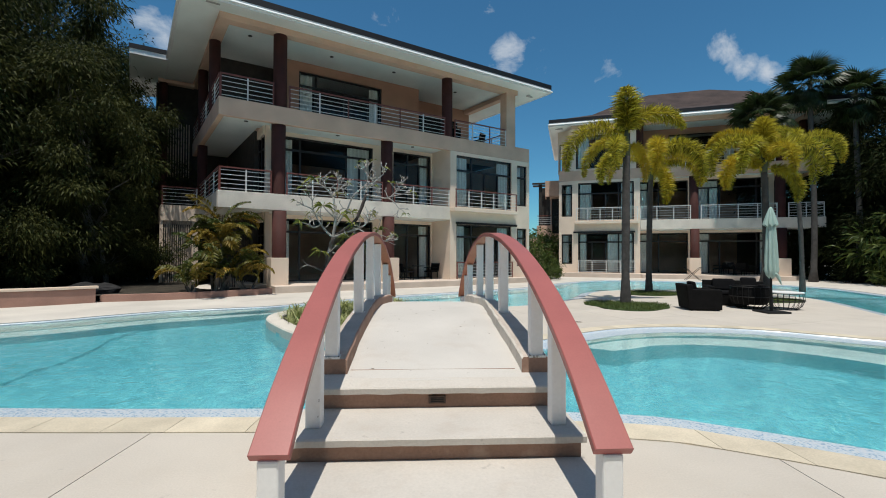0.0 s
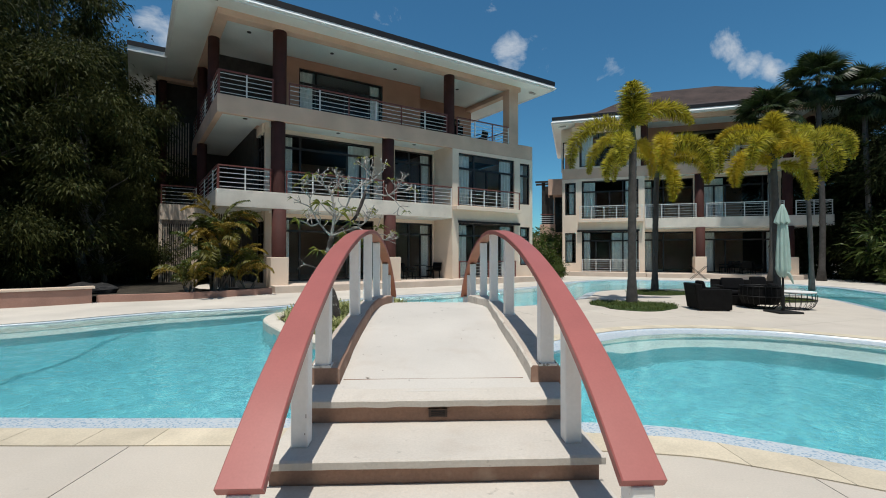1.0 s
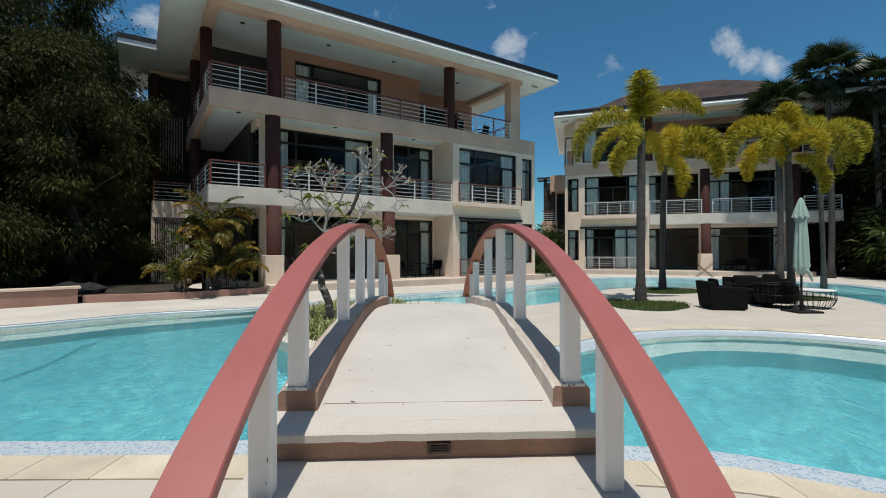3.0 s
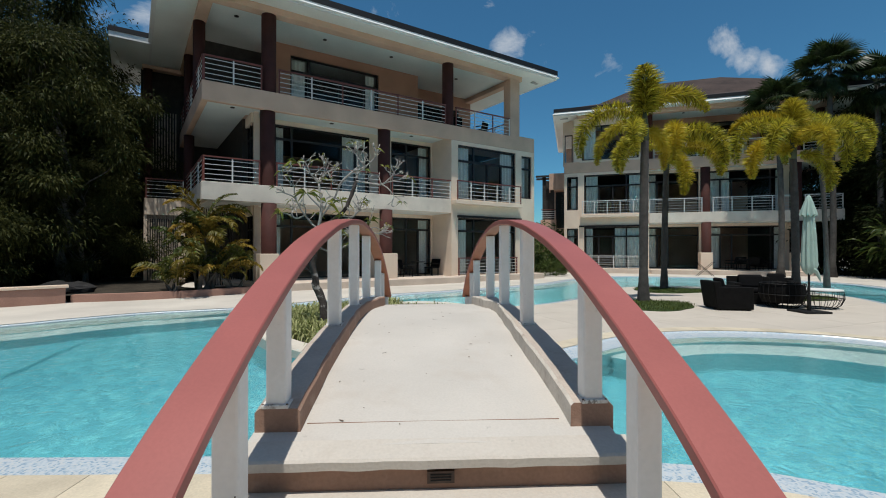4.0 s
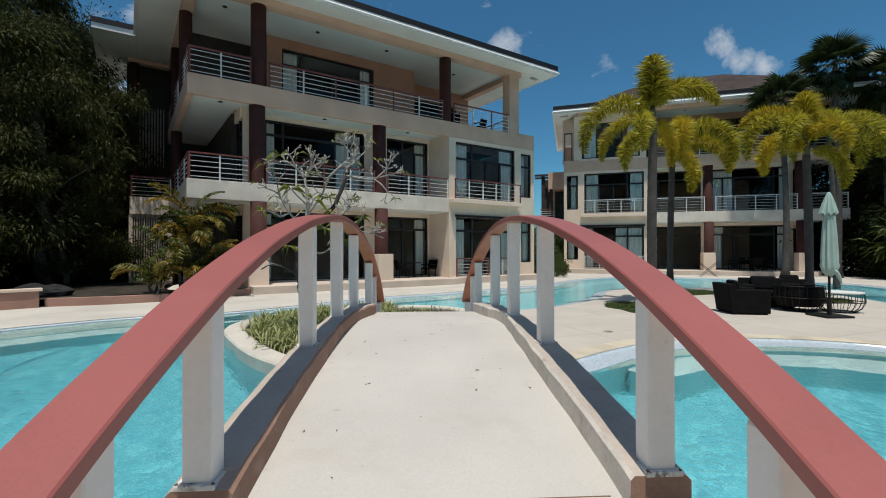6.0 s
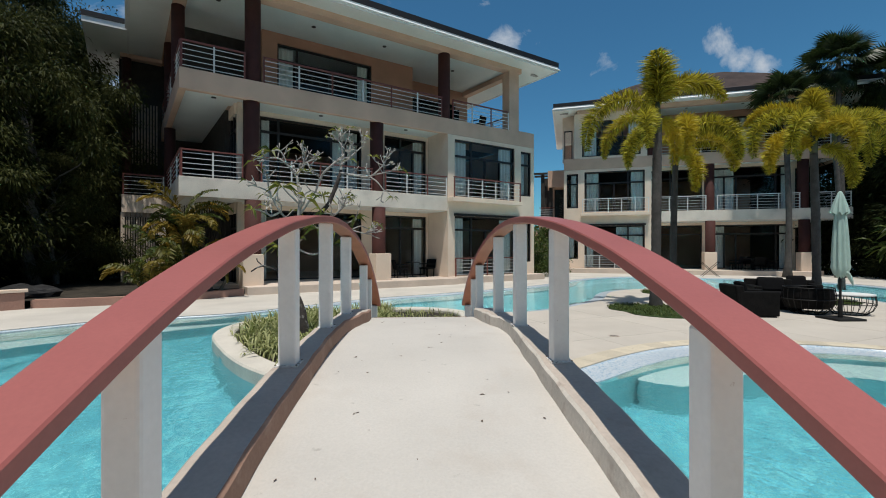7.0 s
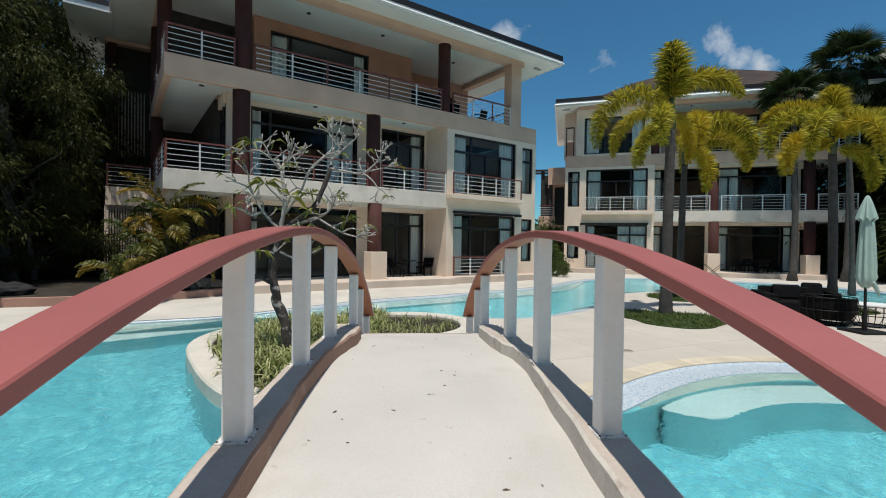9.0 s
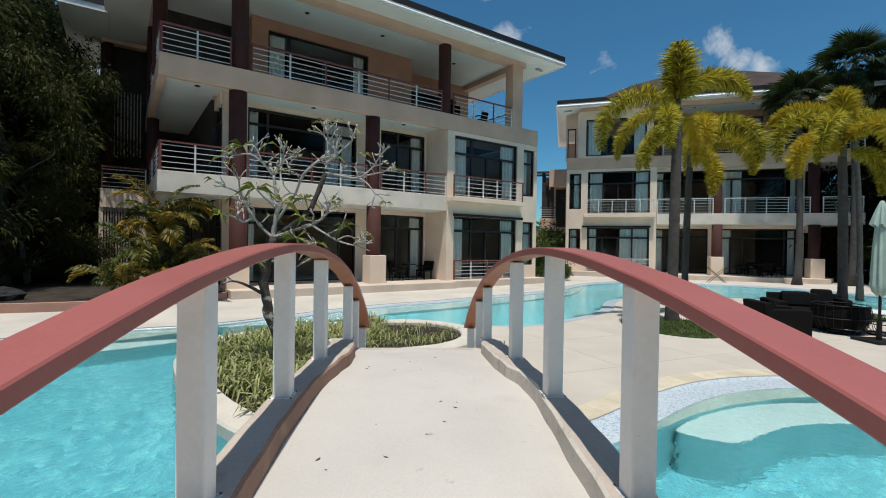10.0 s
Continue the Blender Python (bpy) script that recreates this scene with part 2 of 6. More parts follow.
M_COPING = material("sandstone_coping", (0.67, 0.585, 0.445), 0.85, vary=0.10, scale=2.5, fine=60, bump=0.2, obj_random=0.15)
# pale spots paint in the bright ripple light on the pool floor
M_BASIN = material("caustic_aqua_plaster", (0.088, 0.330, 0.385), 0.7, vary=0.34, scale=0.5, fine=9, bump=0.05, tint=(0.066, 0.282, 0.350), spots=0.65, spot_scale=10.0, spot_colour=(0.20, 0.52, 0.57), spot_from=0.53)
M_LEDGE = material("pale_pool_ledge", (0.36, 0.47, 0.47), 0.7, vary=0.06, scale=1.0, fine=12, bump=0.05)
M_RIM = material("cream_planter_rim", (0.66, 0.61, 0.53), 0.8, vary=0.08, scale=2.5, fine=40, bump=0.15, stain=0.15, stain_colour=(0.45, 0.40, 0.32))
M_PLINTH = material("plinth_plaster", (0.68, 0.57, 0.48), 0.85, vary=0.10, scale=1.0, fine=40, bump=0.2, stain=0.2, stain_colour=(0.38, 0.28, 0.22))
# lighter than the floor: paints underwater scattered light on upright faces
M_STEPRISER = material("lightened_aqua_riser", (0.20, 0.52, 0.56), 0.7, vary=0.08, scale=1.0, fine=12, bump=0.05)
M_STEPFACE = material("aqua_step_face", (0.17, 0.47, 0.52), 0.7, vary=0.06, scale=1.0, fine=12, bump=0.05)
M_SANDLEDGE = material("sandy_pool_ledge", (0.30, 0.375, 0.345), 0.75, vary=0.10, scale=2.0, fine=14, bump=0.05)
M_MOSAIC = mosaic_material()
M_WATER = water_material()
M_SOIL = material("planting_soil", (0.055, 0.045, 0.032), 0.95, vary=0.3, scale=3, fine=40, bump=0.6, bump_dist=0.03)
M_LAWN = material("short_turf", (0.055, 0.10, 0.022), 0.95, vary=0.3, scale=6, fine=80, bump=0.6, bump_dist=0.02)
M_PINKWALL = material("pink_plaster_wall", (0.46, 0.27, 0.21), 0.85, vary=0.12, scale=1.2, fine=40, bump=0.2)
M_BARK = material("grey_bark", (0.20, 0.18, 0.155), 0.95, vary=0.25, scale=6, fine=40, bump=0.6, bump_dist=0.02)
M_DARKBARK = material("dark_frangipani_bark", (0.085, 0.072, 0.066), 0.9, vary=0.25, scale=9, fine=40, bump=0.7, bump_dist=0.02, spots=0.8, spot_scale=7.0, spot_colour=(0.42, 0.40, 0.37), spot_from=0.56)
M_PALEBARK = material("pale_frangipani_bark", (0.50, 0.475, 0.44), 0.85, vary=0.2, scale=8, fine=50, bump=0.4)
M_PALMBARK = material("palm_trunk_bark", (0.10, 0.092, 0.085), 0.95, vary=0.2, scale=5, fine=40, bump=0.6, bump_dist=0.02)
M_SHAFT = material("palm_crownshaft", (0.085, 0.10, 0.045), 0.5, vary=0.15, scale=3)
M_FOX = leaf_material("foxtail_leaf", (0.095, 0.105, 0.012), (0.72, 0.62, 0.065), translucent=0.36, aged=(0.57, 0.42, 0.030))
M_FAN = leaf_material("fan_palm_leaf", (0.014, 0.028, 0.008), (0.045, 0.062, 0.02), rough=0.4)
M_DARKLEAF = leaf_material("dark_leaf", (0.009, 0.016, 0.005), (0.030, 0.036, 0.010), 0.7, 0.2, 0.1)
M_BAMBOO = leaf_material("bamboo_leaf", (0.016, 0.024, 0.007), (0.075, 0.080, 0.020), 0.65, 0.25, 0.15)
M_SHRUB = leaf_material("shrub_leaf", (0.03, 0.06, 0.012), (0.12, 0.15, 0.03))
M_BLADE = leaf_material("variegated_blade", (0.14, 0.18, 0.04), (0.50, 0.50, 0.24))
M_FRANGI = leaf_material("frangipani_leaf", (0.06, 0.10, 0.02), (0.34, 0.33, 0.055))
M_ARECA = leaf_material("areca_leaf", (0.025, 0.045, 0.010), (0.09, 0.115, 0.022), aged=(0.34, 0.215, 0.030))
M_PETAL = material("white_petal", (0.80, 0.78, 0.70), 0.6, vary=0.03, bump=0)
M_WICKER = material("black_wicker", (0.007, 0.0065, 0.0065), 0.75, spec=0.15, vary=0.3, scale=8, fine=120, bump=0.8)
M_CUSHION = material("charcoal_cushion", (0.009, 0.009, 0.010), 0.9, spec=0.1, vary=0.15, scale=8, fine=120, bump=0.3)
M_CANVAS = material("mint_canvas", (0.42, 0.56, 0.50), 0.85, vary=0.08, scale=4, fine=120, bump=0.15)
M_METAL = material("black_metal", (0.012, 0.012, 0.012), 0.55, metal=0.2, vary=0.1, bump=0.03)
M_ROCK = material("dark_boulder", (0.030, 0.029, 0.030), 0.8, vary=0.4, scale=2, fine=20, bump=0.8, bump_dist=0.04)
M_GRAVEL = material("pale_gravel", (0.34, 0.30, 0.25), 0.95, vary=0.4, scale=8, fine=60, bump=1.0, bump_dist=0.03)
M_VENT = material("bronze_vent", (0.10, 0.06, 0.045), 0.5, vary=0.2, scale=20)
M_SLAT = material("timber_slat", (0.58, 0.48, 0.39), 0.8, vary=0.2, scale=5)
M_DUST = material("dusty_vent_metal", (0.42, 0.42, 0.40), 0.7, vary=0.1, scale=8)
# dark timber tone that also carries the shade of recessed walls
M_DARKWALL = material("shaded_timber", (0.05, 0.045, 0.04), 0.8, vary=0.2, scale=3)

# ---- shared builders ----


def mesh_of(name, bm, mat):
    bmesh.ops.recalc_face_normals(bm, faces=bm.faces)
    me = bpy.data.meshes.new(name)
    bm.to_mesh(me)
    bm.free()
    me.materials.append(mat)
    return me


def mesh_from(name, verts, faces, mat):
    me = bpy.data.meshes.new(name)
    me.from_pydata(verts, [], faces)
    me.materials.append(mat)
    me.update()
    return me


def smooth(me, on=True):
    me.polygons.foreach_set("use_smooth", [on] * len(me.polygons))
    return me


def part(name, bm, mat, parent, label="", at=None):
    """One mesh object, a bmesh or a mesh, under a thing or a part."""
    me = bm if isinstance(bm, bpy.types.Mesh) else mesh_of(name, bm, mat)
    ob = new(name, me)
    ob.parent = parent
    if at is not None:
        ob.matrix_basis = at
    return tagged(ob, label)


def thing(name, label, category, m=None, group="", kind=""):
    ob = new(name)
    if m is not None:
        ob.matrix_basis = m
    return tagged(ob, label, category, group, kind)


def box(bm, x0, x1, y0, y1, z0, z1, bevel=0.0):
    x0, x1 = min(x0, x1), max(x0, x1)
    v = [bm.verts.new((x, y, z)) for z in (z0, z1) for y in (y0, y1) for x in (x0, x1)]
    made = [bm.faces.new([v[i] for i in f]) for f in ((0, 2, 3, 1), (4, 5, 7, 6), (0, 1, 5, 4), (2, 6, 7, 3), (0, 4, 6, 2), (1, 3, 7, 5))]
    if bevel:
        bmesh.ops.bevel(bm, geom=list({e for f in made for e in f.edges}), offset=bevel, segments=2, affect="EDGES", profile=0.5)
    return bm


def boxed(*a, **k):
    return box(bmesh.new(), *a, **k)


def tube(bm, pts, radii, seg=10, closed_ends=True):
    """A round limb along pts."""
    pts = [Vector(p) for p in pts]
    rings = []
    side = Vector((1, 0, 0))
    for i, p in enumerate(pts):
        d = (pts[min(i + 1, len(pts) - 1)] - pts[max(i - 1, 0)]).normalized()
        side = side - d * side.dot(d)
        if side.length < 1e-3:
            side = d.orthogonal()
        side.normalize()
        up = d.cross(side)
        r = radii[i] if hasattr(radii, "__len__") else radii
        rings.append([bm.verts.new(p + (side * math.cos(a) + up * math.sin(a)) * r) for a in (2 * math.pi * k / seg for k in range(seg))])
    for a, b in zip(rings, rings[1:]):
        for k in range(seg):
            bm.faces.new((a[k], a[(k + 1) % seg], b[(k + 1) % seg], b[k]))
    if closed_ends:
        bm.faces.new(rings[0][::-1])
        bm.faces.new(rings[-1])
    return bm


def curve_through(pts, n=8, closed=True):
    """Points on a smooth line through pts."""
    pts = [Vector(p) for p in pts]
    k = len(pts)
    out = []
    for i in range(k if closed else k - 1):
        get = (lambda j: pts[j % k]) if closed else (lambda j: pts[min(max(j, 0), k - 1)])
        a, b, c, d = get(i - 1), get(i), get(i + 1), get(i + 2)
        for s in range(n):
            t = s / n
            out.append(0.5 * (2 * b + (c - a) * t + (2 * a - 5 * b + 4 * c - d) * t * t + (3 * b - a - 3 * c + d) * t**3))
    if not closed:
        out.append(pts[-1])
    return out


def offset_loop(loop, d):
    """A closed line moved to its left by d."""
    out = []
    for i, p in enumerate(loop):
        t = (loop[(i + 1) % len(loop)] - loop[i - 1]).normalized()
        out.append(p + Vector((-t.y, t.x)) * d)
    return out


def filled(bm, loops, z):
    """A flat sheet between closed lines."""
    edges = []
    for loop in loops:
        vs = [bm.verts.new((p[0], p[1], z)) for p in loop]
        edges += [bm.edges.new((vs[i], vs[(i + 1) % len(vs)])) for i in range(len(vs))]
    bmesh.ops.triangle_fill(bm, edges=edges, use_beauty=True, use_dissolve=False)
    for f in bm.faces:
        if f.normal.z < 0:
            f.normal_flip()
    return bm


def strip(bm, a, za, b, zb, closed=True):
    """A band between two lines of equal count."""
    va = [bm.verts.new((p[0], p[1], za)) for p in a]
    vb = [bm.verts.new((p[0], p[1], zb)) for p in b]
    n = len(a)
    for i in range(n if closed else n - 1):
        j = (i + 1) % n
        bm.faces.new((va[i], va[j], vb[j], vb[i]))
    return bm


# ---- ground, pool and paving ----
POOL = curve_through([(-16, 6.2), (-12, 5.0), (-8, 4.45), (-4.2, 4.22), (-1.7, 4.17), (0.2, 4.12), (1.95, 3.94), (2.65, 3.67), (3.5, 3.2), (5.2, 2.2), (8.5, 1.0), (13, 1.6), (16.5, 5.5), (18.2, 11), (18.8, 16.5), (20, 21),
                      (18.5, 24.2), (14.5, 26.4), (11.2, 27.0), (8.0, 24.9), (5.1, 21.4), (0.96, 18.2), (-1.8, 16.4), (-3.6, 14.6), (-4.9, 13.3), (-6.1, 12.72), (-7.4, 12.15), (-8.4, 11.25), (-9.3, 10.3), (-11.5, 9.0), (-15, 8.0)], 7)
ISLAND = curve_through([(0.2, 7.35), (1.3, 7.5), (1.95, 7.85), (2.95, 8.58), (3.95, 9.12), (5.1, 9.38), (6.3, 9.28), (7.3, 8.92), (8.0, 8.35), (8.8, 7.75), (10.2, 7.4), (11.5, 8.0), (12.0, 10.6), (13.0, 12.7), (14.3, 15.6), (14.2, 17.8), (12.5, 19.3), (9.6, 19.6),
                        (7.2, 18.4), (5.6, 15.7), (3.6, 13.75), (2.3, 13.15), (0.95, 13.3), (-0.3, 13.4), (-2.0, 13.0), (-3.6, 11.8), (-3.98, 10.3), (-3.2, 8.8), (-2.2, 7.6), (-1.4, 7.15)], 6)
PLANTER = curve_through([(-1.15, 7.45), (-1.2, 9.2), (-1.15, 10.25), (-0.5, 10.5), (0.3, 10.9), (0.72, 11.6), (0.55, 12.5), (-0.4, 13.0), (-1.9, 12.6), (-3.3, 11.55), (-3.6, 10.3), (-2.9, 9.0), (-2.0, 7.9)], 6)
ZW = -0.055

bm = bmesh.new()
filled(bm, [[(-900, -900), (900, -900), (900, 900), (-900, 900)], POOL], -0.014)
ground = tagged(new("ground", mesh_of("ground", bm, M_GROUND)), "pale concrete ground around the swimming pool", "ground", kind="structure")

# basin: mosaic ledge just under the water, wall, floor
def edge_line(d):
    """The pool's edge moved inwards by d, less along the far bank, where the mosaic is narrow."""
    return [p.lerp(q, 0.25) if p.x < -4.0 and p.y > 7 else q for p, q in zip(POOL, offset_loop(POOL, d))]


inner, deep = edge_line(0.34), edge_line(0.35)
bm = bmesh.new()
strip(bm, POOL, -0.010, edge_line(0.02), -0.020)
strip(bm, edge_line(0.02), -0.020, inner, -0.032)
strip(bm, inner, -0.032, deep, -0.22)
oi, od = offset_loop(ISLAND, -0.40), offset_loop(ISLAND, -0.41)
i0, i1, i2, i3 = ([p for p, q in zip(loop, ISLAND) if q.x > 1.15] for loop in (ISLAND, offset_loop(ISLAND, -0.02), oi, od))
strip(bm, i0, -0.010, i1, -0.03, closed=False)
strip(bm, i1, -0.03, i2, -0.05, closed=False)
strip(bm, i2, -0.05, i3, -0.22, closed=False)
mosaic = tagged(new("pool_edge_mosaic", mesh_of("pool_edge_mosaic", bm, M_MOSAIC)), "blue and white mosaic tiles along the pool's edge", "pool edge", kind="structure")
bm = bmesh.new()
strip(bm, deep, -0.22, deep, -1.35)
strip(bm, i3, -0.22, i3, -1.35, closed=False)
j0 = [p for p in ISLAND if p.x < 1.3]
j0 = j0[next(i for i in range(len(j0)) if (j0[i] - j0[i - 1]).length > 2.0):] + j0[:next(i for i in range(len(j0)) if (j0[i] - j0[i - 1]).length > 2.0)]
strip(bm, j0, -0.01, j0, -1.35, closed=False)
filled(bm, [[(-30, -8), (40, -8), (40, 40), (-30, 40)]], -1.35)
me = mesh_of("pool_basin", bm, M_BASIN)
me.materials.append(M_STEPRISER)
# upright walls take the lightened plaster, floor keeps the base one
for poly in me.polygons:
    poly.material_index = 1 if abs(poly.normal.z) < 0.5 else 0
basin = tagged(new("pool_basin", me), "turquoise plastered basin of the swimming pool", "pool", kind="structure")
bm = bmesh.new()
filled(bm, [POOL, ISLAND], ZW)
for f in bm.faces:
    if f.normal.z < 0:
        f.normal_flip()
wm = bpy.data.meshes.new("water")
bm.to_mesh(wm)
bm.free()
wm.materials.append(M_WATER)
water = tagged(new("water", wm), "clear turquoise swimming pool water with small ripples", "water", kind="structure")
water.visible_shadow = False


def ledge(name, pts, z, label, mat=M_LEDGE):
    """A shallow step in the pool."""
    loop = curve_through(pts, 6)
    b = bmesh.new()
    filled(b, [loop], z)
    strip(b, loop, z, loop, -1.35)
    me = mesh_of(name, b, mat)
    me.materials.append(M_STEPRISER)
    for poly in me.polygons:
        poly.material_index = 1 if abs(poly.normal.z) < 0.5 else 0
    return tagged(new(name, me), label, "pool step", kind="structure")


ledge("pool_step", [(2.84, 7.83), (2.94, 7.7), (3.1, 7.59), (3.3, 7.52), (3.57, 7.62), (4.08, 7.86), (4.53, 7.96), (4.92, 7.96), (5.5, 7.86), (5.97, 7.64), (6.43, 7.27), (6.88, 6.77), (7.3, 6.22), (8, 6.52), (7.6, 7.42), (6.96, 8.07), (6.01, 8.5), (5.02, 8.61), (4.33, 8.56), (3.81, 8.44), (3.26, 8.14), (2.97, 7.96)], -0.30, "pale underwater step along the pool's curved edge")


def bank(name, line, d0, d1, z0, z1, mat, label):
    """A shallow underwater band that follows the pool's edge and narrows at its ends."""
    k = len(line)
    taper = [min(1.0, 4.0 * min(i, k - 1 - i) / k) for i in range(k)]
    norm = []
    for i in range(k):
        t = (line[min(i + 1, k - 1)] - line[max(i - 1, 0)]).normalized()
        norm.append(Vector((-t.y, t.x)))
    a = [p + n * d0 for p, n in zip(line, norm)]
    c = [p + n * (d0 + (d1 - d0) * w) for p, n, w in zip(line, norm, taper)]
    b = bmesh.new()
    strip(b, a, z0, c, z1, closed=False)
    strip(b, c, z1, c, -1.35, closed=False)
    me = mesh_of(name, b, mat)
    me.materials.append(M_STEPRISER)
    for poly in me.polygons:
        poly.material_index = 1 if abs(poly.normal.z) < 0.5 else 0
    return tagged(new(name, me), label, "pool ledge", kind="structure")


far_bank = [p for p in POOL if p.x < -4.6 and p.y > 7.2]
bank("pool_ledge_far", far_bank, 0.05, 0.95, -0.10, -0.22, M_SANDLEDGE, "sandy underwater ledge along the pool's far bank")
bank("pool_bench_far", far_bank, 0.93, 1.6, -0.32, -0.40, M_LEDGE, "pale aqua underwater bench along the far bank")
near_bank = [p for p in ISLAND if 1.9 < p.x < 10.5 and p.y < 9.6]
bank("pool_ledge_near", near_bank, -0.405, -0.66, -0.10, -0.17, M_SANDLEDGE, "sandy underwater ledge below the mosaic edge")

bank("pool_ledge_channel", [p for p in POOL if p.y > 13.2 and p.x < 9.5], 0.05, 1.25, -0.09, -0.20, M_LEDGE, "pale underwater ledge along the far channel")
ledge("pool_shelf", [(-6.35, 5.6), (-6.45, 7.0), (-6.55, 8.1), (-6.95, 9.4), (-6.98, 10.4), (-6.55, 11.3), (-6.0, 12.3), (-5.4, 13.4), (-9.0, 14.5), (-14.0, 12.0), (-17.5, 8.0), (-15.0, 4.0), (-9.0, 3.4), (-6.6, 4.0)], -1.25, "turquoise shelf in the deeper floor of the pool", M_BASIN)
ledge("pool_shallows", [(-7.5, 12.9), (-4.0, 13.6), (-1.9, 13.35), (0.2, 13.5), (2.4, 13.4), (5.4, 15.9), (7.0, 18.5), (9.5, 19.9), (13.0, 19.5), (14.8, 17.6), (19.5, 17.0), (21, 23), (15, 27.2), (10.5, 27.5), (4.5, 22), (-2.5, 17.2)], -0.62, "aqua shallow floor of the pool's far channel", M_STEPFACE)

# island paving, cut into slabs, with the planter left open
pavement = thing("pavement", "sand-coloured concrete slabs beside the swimming pool", "pavement", kind="structure")
bm = bmesh.new()
filled(bm, [ISLAND, PLANTER], 0.0)
AX, AY = Vector((0.94, 0.34, 0)), Vector((-0.34, 0.94, 0))
STEP = 1.9
for axis in (AX, AY):
    for k in range(-3, 14):
        bmesh.ops.bisect_plane(bm, geom=bm.verts[:] + bm.edges[:] + bm.faces[:], plane_co=axis * (k * STEP + 0.6), plane_no=axis)
cells = {}
for f in bm.faces:
    c = f.calc_center_median()
    cells.setdefault((math.floor((c.dot(AX) - 0.6) / STEP), math.floor((c.dot(AY) - 0.6) / STEP)), []).append([v.co.copy() for v in f.verts])
bm.free()
for key in sorted(cells):
    mid = AX * ((key[0] + 0.5) * STEP + 0.6) + AY * ((key[1] + 0.5) * STEP + 0.6)
    b = bmesh.new()
    for poly in cells[key]:
        b.faces.new([b.verts.new(mid + (p - mid) * 0.9965) for p in poly])
    bmesh.ops.remove_doubles(b, verts=b.verts, dist=0.0005)
    for f in b.faces:
        if f.normal.z < 0:
            f.normal_flip()
    ex = bmesh.ops.extrude_face_region(b, geom=b.faces[:])
    bmesh.ops.translate(b, verts=[v for v in ex["geom"] if isinstance(v, bmesh.types.BMVert)], vec=(0, 0, -0.012))
    part("paving_slab", b, M_PAVE, pavement)
bm = bmesh.new()
filled(bm, [ISLAND, PLANTER], -0.013)
tagged(new("pavement_bed", mesh_of("pavement_bed", bm, M_GROUND)), "grey screed under the paving slabs", "pavement", kind="structure")

# sandstone coping along the island's curved edge
kerb = [(p, q) for p, q in zip(ISLAND, offset_loop(ISLAND, 0.33)) if p.x > 1.3 and p.y < 9.6]
for k in range(0, len(kerb) - 2, 2):
    b = bmesh.new()
    row = kerb[k:k + 3]
    for (p0, q0), (p1, q1) in zip(row, row[1:]):
        b.faces.new([b.verts.new((v.x, v.y, 0.005)) for v in (p0, p1, q1, q0)])
    bmesh.ops.remove_doubles(b, verts=b.verts, dist=0.0005)
    for f in b.faces:
        if f.normal.z < 0:
            f.normal_flip()
    mid = sum((v.co for v in b.verts), Vector()) / len(b.verts)
    for v in b.verts:
        v.co = mid + (v.co - mid) * 0.992
    ex = bmesh.ops.extrude_face_region(b, geom=b.faces[:])
    bmesh.ops.translate(b, verts=[v for v in ex["geom"] if isinstance(v, bmesh.types.BMVert)], vec=(0, 0, -0.03))
    part("coping_stone", b, M_COPING, pavement)


def edge_y(x, d):
    """The near pool edge at x, moved d towards the terrace."""
    best = None
    loop = offset_loop(POOL, -d) if d else POOL
    for a, b in zip(loop, loop[1:]):
        if min(a.x, b.x) <= x <= max(a.x, b.x) and a.y < 6.5 and b.y < 6.5 and a.x != b.x:
            t = (x - a.x) / (b.x - a.x)
            y = a.y + (b.y - a.y) * t
            best = y if best is None else min(best, y)
    return best


terrace = thing("terrace", "sand-coloured concrete terrace with sandstone coping along the pool", "terrace", kind="structure")
xs = [-13.0 + 2.62 * k for k in range(9)]
for x0, x1 in zip(xs, xs[1:]):
    for y0, y1 in ((-9.0, -5.0), (-5.0, -1.0), (-1.0, None)):
        b = bmesh.new()
        cols = [x0 + 0.004 + (x1 - x0 - 0.008) * i / 8 for i in range(9)]
        lo = [b.verts.new((x, y0 + 0.004, 0)) for x in cols]
        hi = [b.verts.new((x, (y1 if y1 is not None else edge_y(x, 0.345)) - 0.004, 0)) for x in cols]
        for i in range(8):
            b.faces.new((lo[i], lo[i + 1], hi[i + 1], hi[i]))
        ex = bmesh.ops.extrude_face_region(b, geom=b.faces[:])
        bmesh.ops.translate(b, verts=[v for v in ex["geom"] if isinstance(v, bmesh.types.BMVert)], vec=(0, 0, -0.013))
        part("paving_slab", b, M_PAVE, terrace)
# coping stones of uneven length
rc = random.Random(5)
x = -13.0
while x < 7.6:
    w = rc.uniform(0.45, 0.95)
    b = bmesh.new()
    cols = [x + 0.0025 + (w - 0.005) * i / 4 for i in range(5)]
    lo = [b.verts.new((c, edge_y(c, 0.34), 0.006)) for c in cols]
    hi = [b.verts.new((c, edge_y(c, 0.0) + 0.01, 0.004)) for c in cols]
    for i in range(4):
        b.faces.new((lo[i], lo[i + 1], hi[i + 1], hi[i]))
    ex = bmesh.ops.extrude_face_region(b, geom=b.faces[:])
    bmesh.ops.translate(b, verts=[v for v in ex["geom"] if isinstance(v, bmesh.types.BMVert)], vec=(0, 0, -0.035))
    part("coping_stone", b, M_COPING, terrace)
    x += w

# far bank: a pale paved margin along the water
far_line = [p for p in POOL if p.y > 9.2 or (p.x < -11 and p.y > 7.5) or p.x > 17]
b = bmesh.new()
outer = []
for i, p in enumerate(far_line):
    t = (far_line[min(i + 1, len(far_line) - 1)] - far_line[max(i - 1, 0)]).normalized()
    outer.append(p + Vector((t.y, -t.x)) * 1.9)
